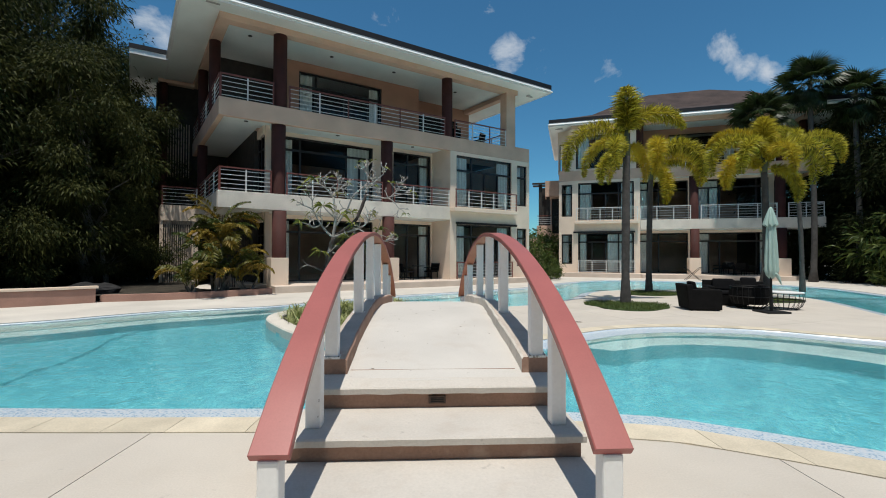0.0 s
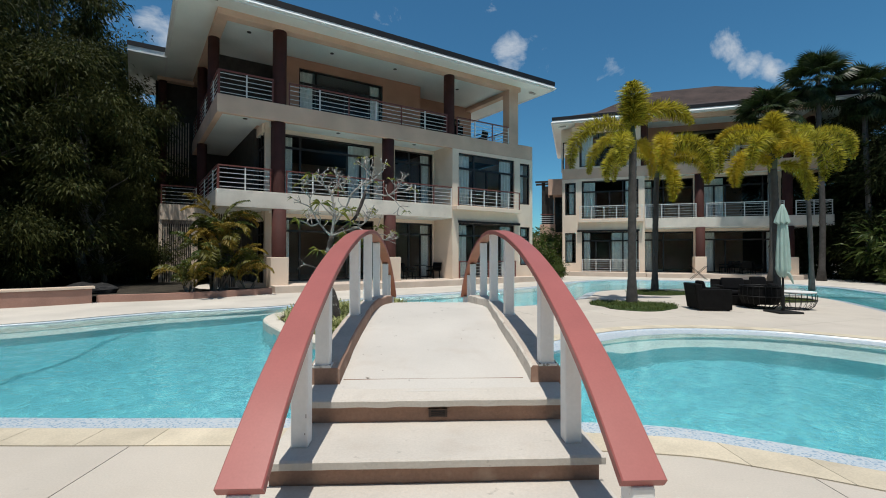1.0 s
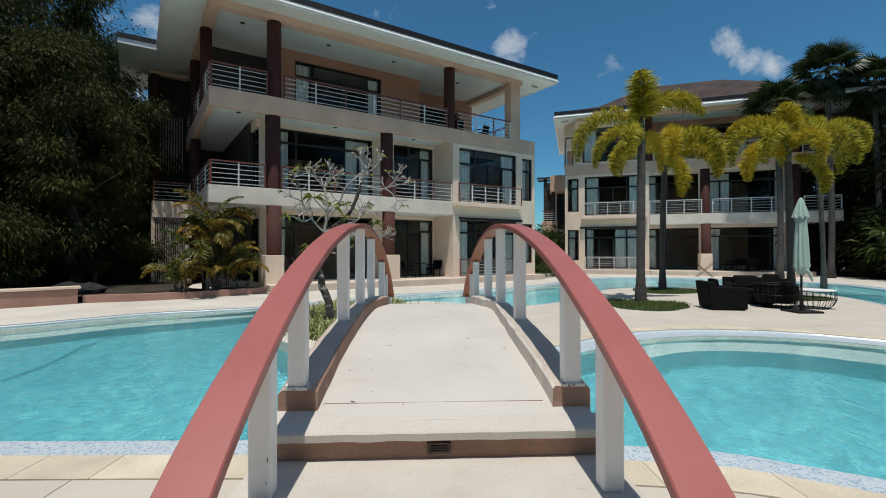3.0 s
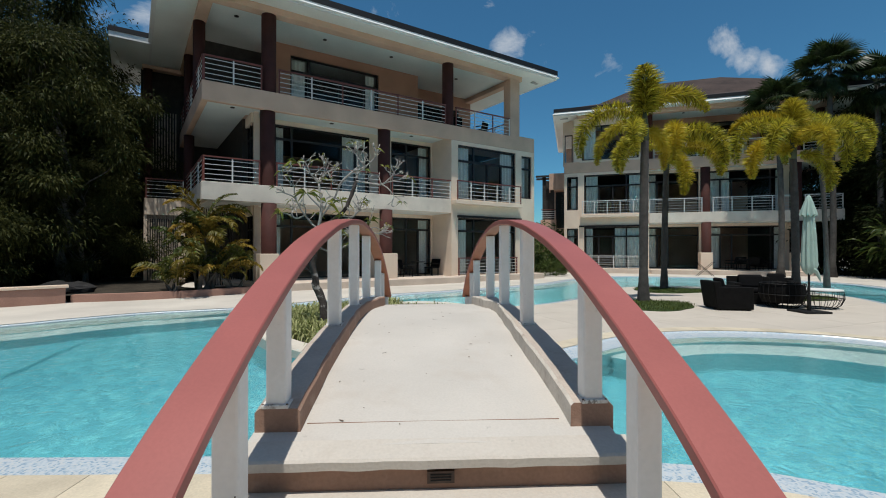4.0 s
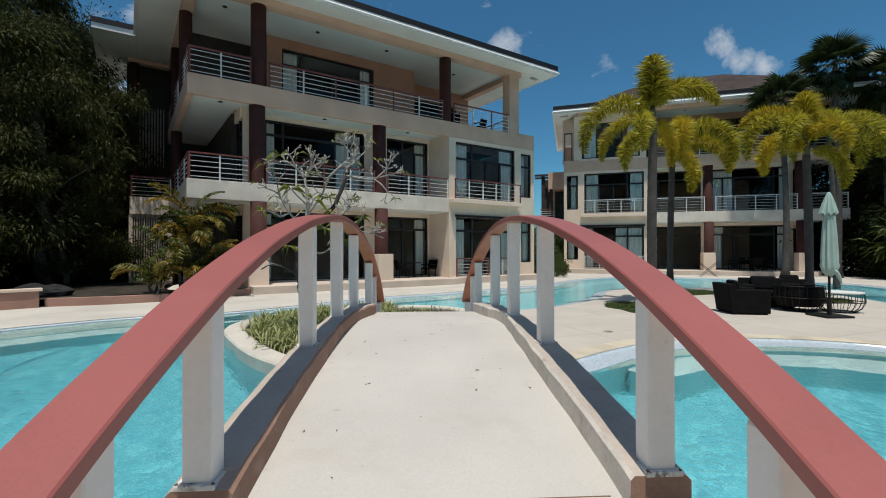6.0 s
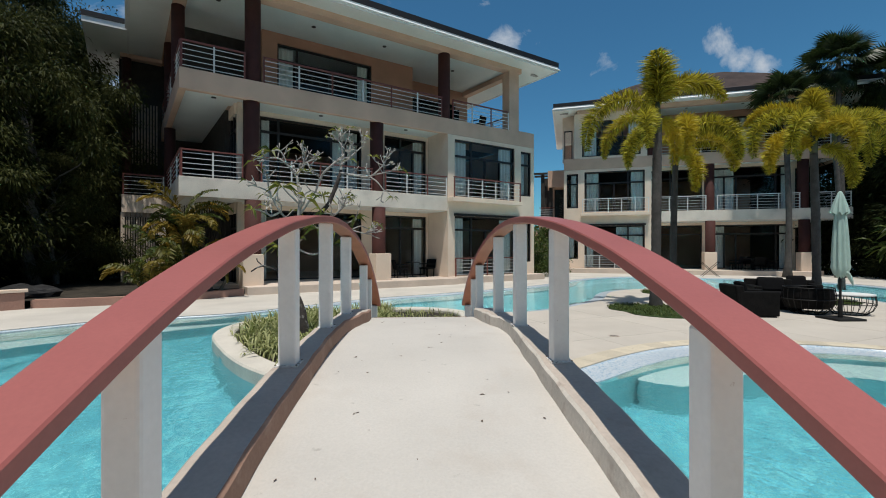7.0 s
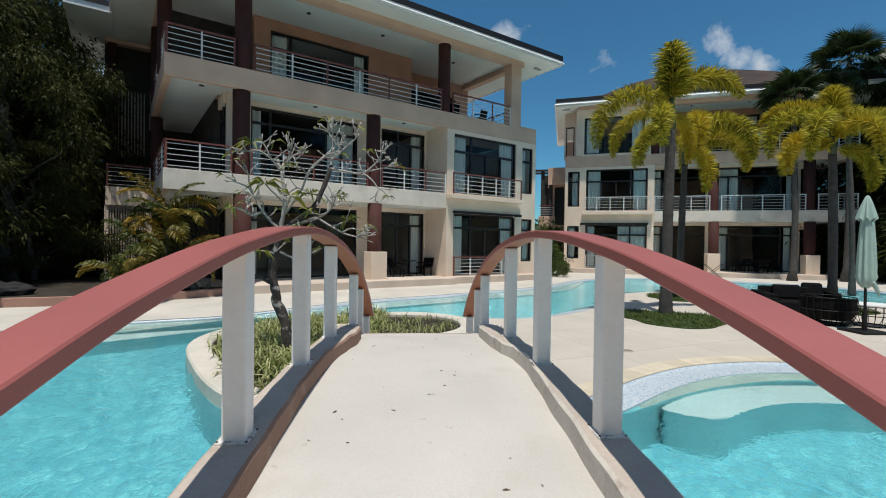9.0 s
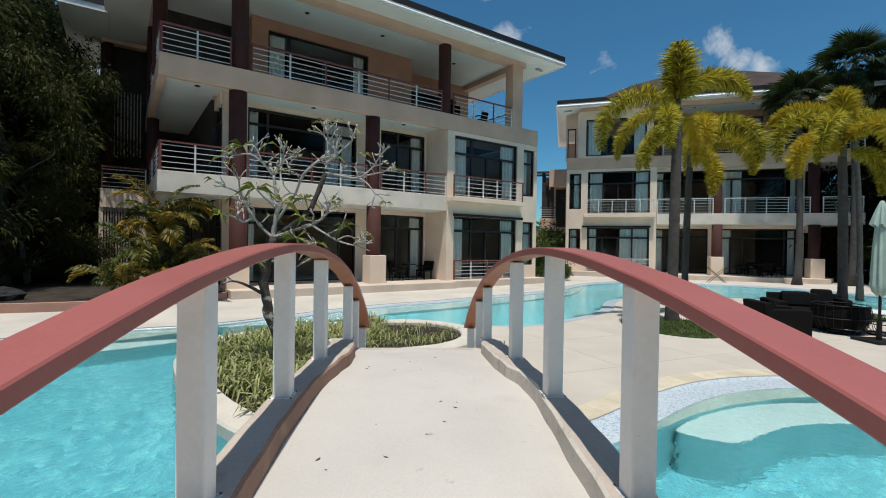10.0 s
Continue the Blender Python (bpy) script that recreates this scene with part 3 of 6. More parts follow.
strip(b, far_line, 0.004, outer, 0.004, closed=False)
strip(b, far_line, 0.004, [p + (q - p) * 0.004 for p, q in zip(far_line, outer)], -0.03, closed=False)
tagged(new("pool_margin", mesh_of("pool_margin", b, M_GROUND)), "pale paved margin on the far side of the pool", "pavement", kind="structure")

# planter rim and soil
bm = bmesh.new()
rim_in, rim_out = PLANTER, offset_loop(PLANTER, -0.36)
strip(bm, rim_out, -0.075, rim_out, 0.10)
strip(bm, rim_out, 0.10, offset_loop(PLANTER, -0.335), 0.125)
strip(bm, offset_loop(PLANTER, -0.335), 0.125, offset_loop(PLANTER, -0.02), 0.125)
strip(bm, offset_loop(PLANTER, -0.02), 0.125, rim_in, 0.10)
strip(bm, rim_in, 0.10, rim_in, -0.1)
planter = thing("planter", "round cream-rimmed planting bed at the bridge's far end", "planter")
part("rim", bm, M_RIM, planter, "rounded cream plaster rim")
bm = bmesh.new()
wall_line = offset_loop(PLANTER, -0.355)
strip(bm, wall_line, -1.35, wall_line, -0.074)
part("footing", bm, M_STEPFACE, planter, "aqua plastered wall under the water")
bm = bmesh.new()
filled(bm, [PLANTER], 0.05)
part("soil", bm, M_SOIL, planter, "dark planting soil")

# ---- footbridge ----
YC = 5.77
BX = 0.0
RX = 0.012


def deck_z(y):
    return 0.87 - 0.25 * (abs(y - YC) / 2.73) ** 2


RAIL = [(0.0, 1.900), (0.27, 1.893), (0.6, 1.87), (0.92, 1.832), (1.3, 1.775), (1.79, 1.668), (2.1, 1.58), (2.47, 1.452), (2.86, 1.287), (3.11, 1.165), (3.34, 1.04), (3.57, 0.893), (3.84, 0.69)]


def rail_x(y):
    return 0.806 - 0.004 * (abs(y - YC) / 3.84) ** 2


def post_x(y):
    return 0.818 - 0.010 * (abs(y - YC) / 3.84) ** 2


def rail_z(y):
    d = abs(y - YC)
    for (a, za), (b_, zb) in zip(RAIL, RAIL[1:]):
        if d <= b_:
            return za + (zb - za) * (d - a) / (b_ - a)
    return RAIL[-1][1]


def worn_tread(hw, y0, y1, zt, thick, front, seed, zback=None):
    """A plaster tread whose outer nosing is chipped and uneven. front: -1 if its nosing looks to -y, 1 if to +y."""
    b = bmesh.new()
    n = 64
    rows = []
    for i in range(n + 1):
        x = BX - hw + 2 * hw * i / n
        chip = 0.006 * noise.noise(Vector((x * 3.1, seed, 0))) + 0.006 * min(0.0, noise.noise(Vector((x * 11, seed, 3))) + 0.1)
        drop = 0.005 * noise.noise(Vector((x * 7.0, seed, 9)))
        yf = (y0 if front < 0 else y1) - front * (-chip)
        yb = y1 if front < 0 else y0
        rows.append([b.verts.new(p) for p in ((x, yb, zt if zback is None else zback), (x, yf - front * 0.012, zt), (x, yf, zt - 0.010 + 0.5 * drop), (x, yf - front * 0.003, zt - thick + drop), (x, yb, zt - thick))])
    for p, q in zip(rows, rows[1:]):
        for k in range(5):
            b.faces.new((p[k], q[k], q[(k + 1) % 5], p[(k + 1) % 5]))
    b.faces.new(rows[0])
    b.faces.new(rows[-1])
    bmesh.ops.recalc_face_normals(b, faces=b.faces)
    return b


bridge = thing("footbridge", "arched footbridge with salmon handrails and white posts over the pool", "footbridge", pose(0.072, 0, 0, 0, 0, 1.23))
# deck slab
ys = [3.19 + (2 * (YC - 3.19)) * i / 40 for i in range(41)]
bm = bmesh.new()
rows = []
for y in ys:
    z = deck_z(y)
    rows.append([bm.verts.new((BX + sx, y, zz)) for sx, zz in ((-0.905, z), (-0.68, z), (0, z + 0.004), (0.68, z), (0.905, z), (0.905, z - 0.30), (-0.905, z - 0.30))])
for a, c in zip(rows, rows[1:]):
    for i in range(7):
        bm.faces.new((a[i], a[(i + 1) % 7], c[(i + 1) % 7], c[i]))
bm.faces.new(rows[0])
bm.faces.new(rows[-1][::-1])
part("deck", bm, M_DECK, bridge, "pale screed deck, lightly stained")
for yj in (3.38, 2 * YC - 3.38):
    part("deck_joint", boxed(BX - 0.66, BX + 0.66, yj - 0.0008, yj + 0.0008, deck_z(yj) - 0.02, deck_z(yj) + 0.0045), M_RISER, bridge)
# steps at both ends
for sgn in (1, -1):
    edge = YC - sgn * (YC - 3.13)
    for k, (run, zt) in enumerate(((0.0, 0.62), (0.48, 0.465), (0.98, 0.31), (1.48, 0.155))):
        yn = edge - sgn * run
        if k:
            y0, y1 = sorted((yn - sgn * 0.045, yn + sgn * 0.50))
            part("tread", worn_tread(0.95, y0, y1, zt, 0.05, -sgn, k + 10 * sgn), M_NOSE, bridge, "worn pale tread")
        else:
            y0, y1 = sorted((yn - sgn * 0.045, yn + sgn * 0.10))
            part("tread", worn_tread(0.948, y0, y1, deck_z(y0 if sgn > 0 else y1) + 0.001, 0.05, -sgn, k + 10 * sgn, deck_z(y1 if sgn > 0 else y0) + 0.004), M_NOSE, bridge, "worn pale tread")
        y0, y1 = sorted((yn + sgn * 0.005, yn + sgn * 0.10))
        part("riser", boxed(BX - 0.93, BX + 0.93, y0, y1, zt - 0.16 if zt > 0.16 else 0, zt - 0.05), M_RISER, bridge, "brown plastered riser")
    b = bmesh.new()
    for k in range(3):
        ya, yb = sorted((edge - sgn * (1.44 - 0.5 * k), edge - sgn * (0.94 - 0.5 * k)))
        box(b, BX - 0.925, BX + 0.925, ya, yb, 0, 0.10 + 0.155 * k)
    part("stair_base", b, M_RISER, bridge, "brown plastered stair flank")
# vent grille in the upper riser
vent = part("vent", boxed(BX - 0.042, BX + 0.084, 3.112, 3.137, 0.50, 0.555), M_VENT, bridge, "small bronze vent grille")
for k in range(3):
    part("louvre", boxed(BX - 0.027, BX + 0.069, 3.108, 3.116, 0.512 + 0.013 * k, 0.517 + 0.013 * k), M_METAL, vent)
# hand-trowelled curbs, whose inner edge wavers
CURB_EDGE = {
    1: ((3.31, 0.688), (4.6, 0.688), (5.1, 0.706), (5.6, 0.738), (6.0, 0.756), (6.3, 0.745), (6.6, 0.69), (6.9, 0.657), (7.3, 0.658), (7.7, 0.68), (8.23, 0.79)),
    -1: ((3.31, 0.688), (5.0, 0.70), (5.6, 0.711), (6.1, 0.705), (6.4, 0.68), (6.7, 0.65), (7.0, 0.615), (7.4, 0.625), (7.8, 0.675), (8.23, 0.80)),
}


def curb_edge(s, y):
    for (a, xa), (b, xb) in zip(CURB_EDGE[s], CURB_EDGE[s][1:]):
        if y <= b:
            w = max(0.0, (y - a) / (b - a))
            return xa + (xb - xa) * w * w * (3 - 2 * w)
    return CURB_EDGE[s][-1][1]


for s in (-1, 1):
    bm = bmesh.new()
    ring = []
    cy = [3.31 + (2 * (YC - 3.31)) * i / 64 for i in range(65)]
    for y in cy:
        z = deck_z(y)
        lift = 0.12 - 0.012 * math.exp(-((y - 6.45) / 0.22) ** 2) + 0.003 * math.sin(y * 17 + s)
        flare = 0.14 * max(0.0, (y - 7.45) / 0.78) ** 2
        edge = curb_edge(s, y) + 0.003 * math.sin(y * 5.3 + s) + 0.0015 * math.sin(y * 13.1)
        prof = ((edge, z - 0.05), (edge + 0.003, z + lift - 0.016), (edge + 0.018, z + lift), (0.890 + flare, z + lift), (0.912 + flare, z + lift - 0.02), (0.912 + flare, z - 0.06))
        ring.append([bm.verts.new((RX + s * px, y, pz)) for px, pz in prof])
    for a, c in zip(ring, ring[1:]):
        for i in range(5):
            bm.faces.new((a[i], a[i + 1], c[i + 1], c[i]))
    bm.faces.new(ring[0])
    bm.faces.new(ring[-1])
    cb = part("curb", bm, M_CURB, bridge, "plastered curb, worn brown edge, outer lip painted sunlit")
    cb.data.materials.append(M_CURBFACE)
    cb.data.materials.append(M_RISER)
    # outer lip painted sunlit; left inner face and ends take riser brown
    for poly in cb.data.polygons:
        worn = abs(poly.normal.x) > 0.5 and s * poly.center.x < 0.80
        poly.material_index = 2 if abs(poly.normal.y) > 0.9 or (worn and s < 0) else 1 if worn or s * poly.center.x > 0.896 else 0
# dry leaf scraps and scuffs on the deck
rl = random.Random(31)
v, f = [], []
for _ in range(44):
    lx, ly, r, a = rl.uniform(-0.6, 0.6), rl.uniform(3.3, 8.2), rl.uniform(0.003, 0.013), rl.uniform(0, 6.28)
    b0 = len(v)
    for k, (da, rr) in enumerate(((0, 1.7), (1.3, 0.6), (2.6, 0.9), (3.4, 1.5), (4.6, 0.5))):
        v.append((lx + rr * r * math.cos(a + da), ly + rr * r * math.sin(a + da), deck_z(ly) + 0.0045 + 0.002 * (k % 2)))
    f.append(tuple(range(b0, b0 + 5)))
litter = tagged(new("leaf_litter", mesh_from("leaf_litter", v, f, M_SCRAP)), "scattered scraps of dry leaf on the bridge deck", "leaf litter", kind="stuff")
litter.matrix_basis = pose(0.072, 0, 0, 0, 0, 1.23)
# posts
POSTS = (2.00, 2.82, 3.375, 4.76, YC, 2 * YC - 4.80, 2 * YC - 3.385, 2 * YC - 2.84, 2 * YC - 2.02)
for s in (-1, 1):
    for y in POSTS:
        d = abs(y - YC)
        zb = deck_z(y) + 0.115 if d < 2.5 else (0.46 if d < 3.2 else 0.305)
        zt = min(rail_z(y - 0.06), rail_z(y + 0.06)) - 0.045
        xc = RX + s * post_x(y)
        p = part("post", boxed(xc - 0.051, xc + 0.051, y - 0.051, y + 0.051, zb, zt, bevel=0.012), M_POST, bridge, "white-painted square post")
        if s < 0 and 2.5 < y < 3.0:
            for dx, zc, h in ((0.040, 0.20, 0.022), (0.034, 0.09, 0.010)):
                part("rust_mark", boxed(xc + dx - 0.0022, xc + dx + 0.0018, y - 0.0525, y - 0.050, zb + zc - h, zb + zc, bevel=0.0006), M_SCRAP, p, "brown rust mark on the paint")
        if d < 2.5:
            b = bmesh.new()
            box(b, xc - 0.068, xc + 0.068, y - 0.068, y + 0.068, zb - 0.01, zb + 0.010, bevel=0.004)
            part("base_plate", b, M_FOOT, p, "chipped white base plate with grime")
            for du, dv in ((-0.060, -0.060), (0.060, -0.060), (-0.060, 0.060), (0.060, 0.060)):
                b = bmesh.new()
                tube(b, [(xc + du, y + dv, zb + 0.008), (xc + du, y + dv, zb + 0.014)], 0.006, 6)
                part("bolt", b, M_SCRAP, p, "rusty bolt head")
# handrails
hp = [(d, z) for d, z in RAIL]
pts = [Vector((YC - d, z)) for d, z in reversed(hp)] + [Vector((YC + d, z)) for d, z in hp[1:]]
line = curve_through(pts, 6, closed=False)
PROF = ((-1.0, -0.006), (-0.94, 0), (0.94, 0), (1.0, -0.006), (1.0, -0.044), (0.94, -0.049), (-0.94, -0.049), (-1.0, -0.044))
for s in (-1, 1):
    bm = bmesh.new()
    ring = []
    for i, p in enumerate(line):
        t = (line[min(i + 1, len(line) - 1)] - line[max(i - 1, 0)]).normalized()
        nrm = Vector((-t.y, t.x))
        hw = 0.077 + 0.017 * (abs(p.x - YC) / 3.84) ** 3
        ring.append([bm.verts.new((RX + 0.003 + s * rail_x(p.x) + a * hw, p.x + nrm.x * h, p.y + nrm.y * h)) for a, h in PROF])
    for a, c in zip(ring, ring[1:]):
        for i in range(8):
            bm.faces.new((a[i], a[(i + 1) % 8], c[(i + 1) % 8], c[i]))
    bm.faces.new(ring[0])
    bm.faces.new(ring[-1])
    hr = part("handrail", bm, M_HAND, bridge, "salmon-painted arched handrail")
    hr.data.materials.append(M_HANDUNDER)
    for poly in hr.data.polygons:
        if poly.normal.z < -0.02 and abs(poly.normal.x) < 0.3 and abs(poly.center.y - YC) < 3.8:
            poly.material_index = 1

# ---- villas ----
F1, F2, F3, TOP = 0.28, 4.2, 8.0, 11.2
TI, BEAM = 11.48, 11.21  # ceiling of the top floor, underside of its beams


def villa(m, s, label, wing, skew=0.0):
    """A three-storey villa; u runs along its front, v into it. s mirrors u."""
    h = thing("villa", label, "villa", m)

    def bx(bm, u0, u1, v0, v1, z0, z1, bevel=0.0):
        return box(bm, s * u0, s * u1, v0, v1, z0, z1, bevel)

    def one(name, mat, *dims, label="", parent=None, bevel=0.0):
        return part(name, bx(bmesh.new(), *dims, bevel=bevel), mat, parent or h, label)

    def wall(name, mat, u0, u1, v0, v1, z0, z1, holes=(), label=""):
        """A wall along u with openings (u0, u1, z0, z1) through it."""
        b = bmesh.new()
        us = sorted({u0, u1, *(x for q in holes for x in q[:2])})
        for a, c in zip(us, us[1:]):
            cut = sorted((q[2], q[3]) for q in holes if q[0] <= a and q[1] >= c)
            z = z0
            for za, zb in cut:
                if za > z:
                    bx(b, a, c, v0, v1, z, za)
                z = zb
            if z < z1:
                bx(b, a, c, v0, v1, z, z1)
        bmesh.ops.remove_doubles(b, verts=b.verts, dist=0.001)
        return part(name, b, mat, h, label)

    def ring_uz(b, u0, u1, z0, z1, fw, v0, v1):
        """An upright rectangular frame in one piece."""
        loops = [[b.verts.new((s * u, v, z)) for u, z in ((u0 + e, z0 + e), (u1 - e, z0 + e), (u1 - e, z1 - e), (u0 + e, z1 - e))] for v, e in ((v0, 0), (v0, fw), (v1, fw), (v1, 0))]
        for a, c in zip(loops, loops[1:] + loops[:1]):
            for i in range(4):
                b.faces.new((a[i], a[(i + 1) % 4], c[(i + 1) % 4], c[i]))
        return b

    def ring_uv(b, u0, u1, v0, v1, w, z0, z1):
        """A level rectangular band in one piece, w wide inwards."""
        loops = [[b.verts.new((s * u, v, z)) for u, v in ((u0 + e, v0 + e), (u1 - e, v0 + e), (u1 - e, v1 - e), (u0 + e, v1 - e))] for z, e in ((z0, 0), (z0, w), (z1, w), (z1, 0))]
        for a, c in zip(loops, loops[1:] + loops[:1]):
            for i in range(4):
                b.faces.new((a[i], a[(i + 1) % 4], c[(i + 1) % 4], c[i]))
        return b

    def window(u0, u1, v, z0, z1, splits, transom, curtains=(), door=None):
        """Dark-framed glazing with mullions at splits, a transom, and curtains (u0, u1) behind."""
        fw = 0.07
        w = part("window", ring_uz(bmesh.new(), u0, u1, z0, z1, fw, v + 0.02, v + 0.12), M_FRAME, h, "dark-framed glazed door and window")
        if transom:
            part("transom", bx(bmesh.new(), u0 + fw, u1 - fw, v + 0.025, v + 0.11, transom - 0.05, transom + 0.05), M_FRAME, w)
        for u in splits:
            part("mullion", bx(bmesh.new(), u - 0.045, u + 0.045, v + 0.022, v + 0.115, z0 + fw, (transom - 0.05) if transom and u != splits[0] else z1 - fw), M_FRAME, w)
        us = [u0 + fw, *splits, u1 - fw]
        for a, c in zip(us, us[1:]):
            part("pane", bx(bmesh.new(), a, c, v + 0.06, v + 0.07, z0 + fw, z1 - fw), M_GLASS, w)
        for a, c in curtains:
            nf = max(6, int((c - a) / 0.05))
            b = bmesh.new()
            lo = []
            for i in range(nf + 1):
                u = a + (c - a) * i / nf
                dv = 0.035 * math.sin(i * 1.55 + a * 3) + 0.012 * math.sin(i * 0.7)
                lo.append([b.verts.new((s * u, v + 0.19 + dv * k, zz)) for k, zz in ((1, z0 + 0.03), (0.8, z1 - 0.10))])
            for p, q in zip(lo, lo[1:]):
                b.faces.new((p[0], q[0], q[1], p[1]))
            cu = part("curtain", b, M_CURTAIN, w, "pale hanging curtain")
            smooth(cu.data)
        return w

    def railing(p, q, z, height=0.98, bars=5, spacing=1.25, every=2):
        """A balcony railing from p to q (u, v): maroon top rail and every other post, white bars."""
        (ua, va), (ub, vb) = p, q
        length = math.hypot(ub - ua, vb - va)
        along_u = abs(ub - ua) > abs(vb - va)

        def stick(name, mat, a, c, z0, z1, r, parent, label=""):
            if along_u:
                return part(name, bx(bmesh.new(), ua + a, ua + c, va - r, va + r, z0, z1), mat, parent, label)
            return part(name, bx(bmesh.new(), ua - r, ua + r, va + a, va + c, z0, z1), mat, parent, label)

        red = M_REDRAIL if wing else M_STEEL
        top = stick("railing", red, 0, length, z + height - 0.05, z + height, 0.035, h, "balcony railing with white bars and maroon top rail" if wing else "white-painted balcony railing")
        n = max(1, round(length / spacing))
        for i in range(n + 1):
            d = min(max(length * i / n, 0.03), length - 0.03)
            white = i % every != 0
            stick("post", M_STEEL if white else red, d - 0.025, d + 0.025, z, z + height - 0.052, 0.024, top)
        for k in range(bars):
            zb = z + 0.10 + (height - 0.24) * k / (bars - 1)
            stick("bar", M_STEEL, 0.03, length - 0.03, zb - 0.011, zb + 0.011, 0.010, top)
        return top

    def column(u, v, z0, z1, r=0.29, mat=M_COLUMN):
        b = bmesh.new()
        tube(b, [(s * u, v, z0), (s * u, v, z0 + 0.05), (s * u, v, z1)], r, 28)
        c = part("column", b, mat, h, "round maroon column")
        smooth(c.data, False)
        for poly in c.data.polygons:
            poly.use_smooth = abs(poly.normal.z) < 0.5
        return c

    # plinth and terrace
    one("plinth", M_PLINTH, 1.2, 2.0, 0.55, 9.4, -0.1, F1, label="tan plinth and terrace floor")
    one("plinth", M_PLINTH, 2.0, 11.1, -0.85, 9.4, -0.1, F1, label="tan plinth and terrace floor", bevel=0.02)
    one("plinth", M_PLINTH, 11.1, 16.95, -0.62, 9.4, -0.1, F1 + 0.02, label="tan plinth and terrace floor", bevel=0.02)
    # floor slabs
    one("balcony_slab", M_SLAB, 0.0, 11.08, 0.0, 1.9, 3.50, F2, label="pale weathered balcony edge", bevel=0.012)
    one("balcony_slab", M_SLAB, 0.0, 1.83, 1.9, 9.4, 3.50, F2, label="pale weathered balcony edge")
    one("balcony_slab", M_STUCCO, 0.0, 16.8, 0.0, 0.22, 7.26, F3, label="tan balcony band", bevel=0.01)
    one("balcony_slab", M_STUCCO, 0.0, 0.22, 0.22, 9.4, 7.26, F3, label="tan balcony band")
    one("balcony_slab", M_STUCCO, 0.22, 16.8, 0.22, 2.9, 7.43, F3, label="tan balcony floor")
    one("balcony_slab", M_STUCCO, 0.22, 1.83, 2.9, 9.4, 7.43, F3, label="tan balcony floor")
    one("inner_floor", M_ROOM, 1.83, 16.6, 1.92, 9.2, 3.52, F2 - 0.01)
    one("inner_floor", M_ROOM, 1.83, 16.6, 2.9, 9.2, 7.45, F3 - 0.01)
    one("ceiling", M_SOFFIT, 0.22, 11.08, 0.22, 1.72, 7.412, 7.428, label="white balcony ceiling")
    one("ceiling", M_SOFFIT, 0.22, 1.83, 1.72, 9.3, 7.412, 7.428, label="white balcony ceiling")
    one("ceiling", M_SOFFIT, 0.22, 11.08, 0.22, 1.72, 3.485, 3.498, label="white balcony ceiling")
    one("ceiling", M_SOFFIT, 0.22, 1.83, 1.72, 9.3, 3.485, 3.498, label="white balcony ceiling")
    # front block with windows
    bay = ((11.5, 15.4, F1 + 0.06, 3.28), (11.5, 15.4, F2 + 0.05, 7.07), (15.83, 16.6, 0.95, 3.2), (15.83, 16.6, 4.55, 6.98))
    wall("wall", M_CREAM, 11.1, 16.8, 0.0, 0.26, F1 + 0.02, 7.25, bay, "cream rendered wall with tall openings")
    one("wall", M_CREAM, 16.55, 16.8, 0.26, 9.4, F1, 7.425, label="cream rendered side wall")
    one("wall", M_CREAM, 11.1, 11.42, 0.26, 9.2, F1, 7.425, label="cream rendered fin wall")
    one("wall", M_STUCCO, 1.83, 16.8, 9.2, 9.45, 0, TOP, label="tan rendered back wall")
    window(11.5, 15.4, 0.05, F2 + 0.05, 7.07, (12.55, 13.45, 14.4), 6.25, ((11.6, 12.35), (14.45, 15.25)))
    window(11.5, 15.4, 0.05, F1 + 0.06, 3.28, (12.55, 13.45, 14.4), 2.6, ((11.6, 12.2), (14.5, 15.25)) if wing else ((11.6, 13.3), (14.8, 15.25)))
    window(15.83, 16.6, 0.05, 4.55, 6.98, (), 6.25, ((15.95, 16.3),))
    window(15.83, 16.6, 0.05, 0.95, 3.2, (), 2.6, ((16.1, 16.5),))
    one("awning_rail", M_FRAME, 11.45, 15.75, -0.10, 0.0, 3.28, 3.40)
    # recessed glazed walls of the two lower floors
    for z0, z1, zh in ((F1, 3.484, 3.30), (F2, 7.41, 7.22)):
        spans = ((3.02, 7.5), (8.66, 11.02)) if wing else ((2.5, 7.3), (7.6, 11.02))
        wall("wall", M_CREAM, 2.2, 11.1, 1.72, 1.92, z0, z1, tuple((a, c, z0 + 0.02, zh) for a, c in spans), "cream rendered wall behind the balcony")
        a, c = spans[0]
        window(a, c, 1.77, z0 + 0.02, zh, (a + 0.75, a + 3.05, a + 3.75), zh - 0.62, ((a + 0.1, a + 0.42), (a + 3.15, c - 0.15)) if z0 > 1 else ((a + 0.1, a + 0.3),) if wing else ((a + 0.1, a + 0.5), (c - 1.1, c - 0.15)))
        a, c = spans[1]
        window(a, c, 1.77, z0 + 0.02, zh, (c - 1.45, c - 0.74), zh - 0.62, ((c - 0.66, c - 0.12),))
    # side wall of the rooms with its own windows
    for z0, z1 in ((F1, 3.484), (F2, 7.41)):
        one("wall", M_CREAM, 2.03, 2.2, 1.0, 1.2, z0, z1, label="cream rendered pier")
        one("wall", M_CREAM, 1.95, 2.2, 1.2, 2.34, z1 - 0.42, z1, label="cream rendered side wall")
        b = bmesh.new()
        for a, c in ((1.20, 1.28), (1.74, 1.80), (2.26, 2.34)):
            bx(b, 2.02, 2.10, a, c, z0, z1 - 0.42)
        bx(b, 2.02, 2.10, 1.28, 2.26, z1 - 1.05, z1 - 0.98)
        w = part("window", b, M_FRAME, h, "dark-framed side window")
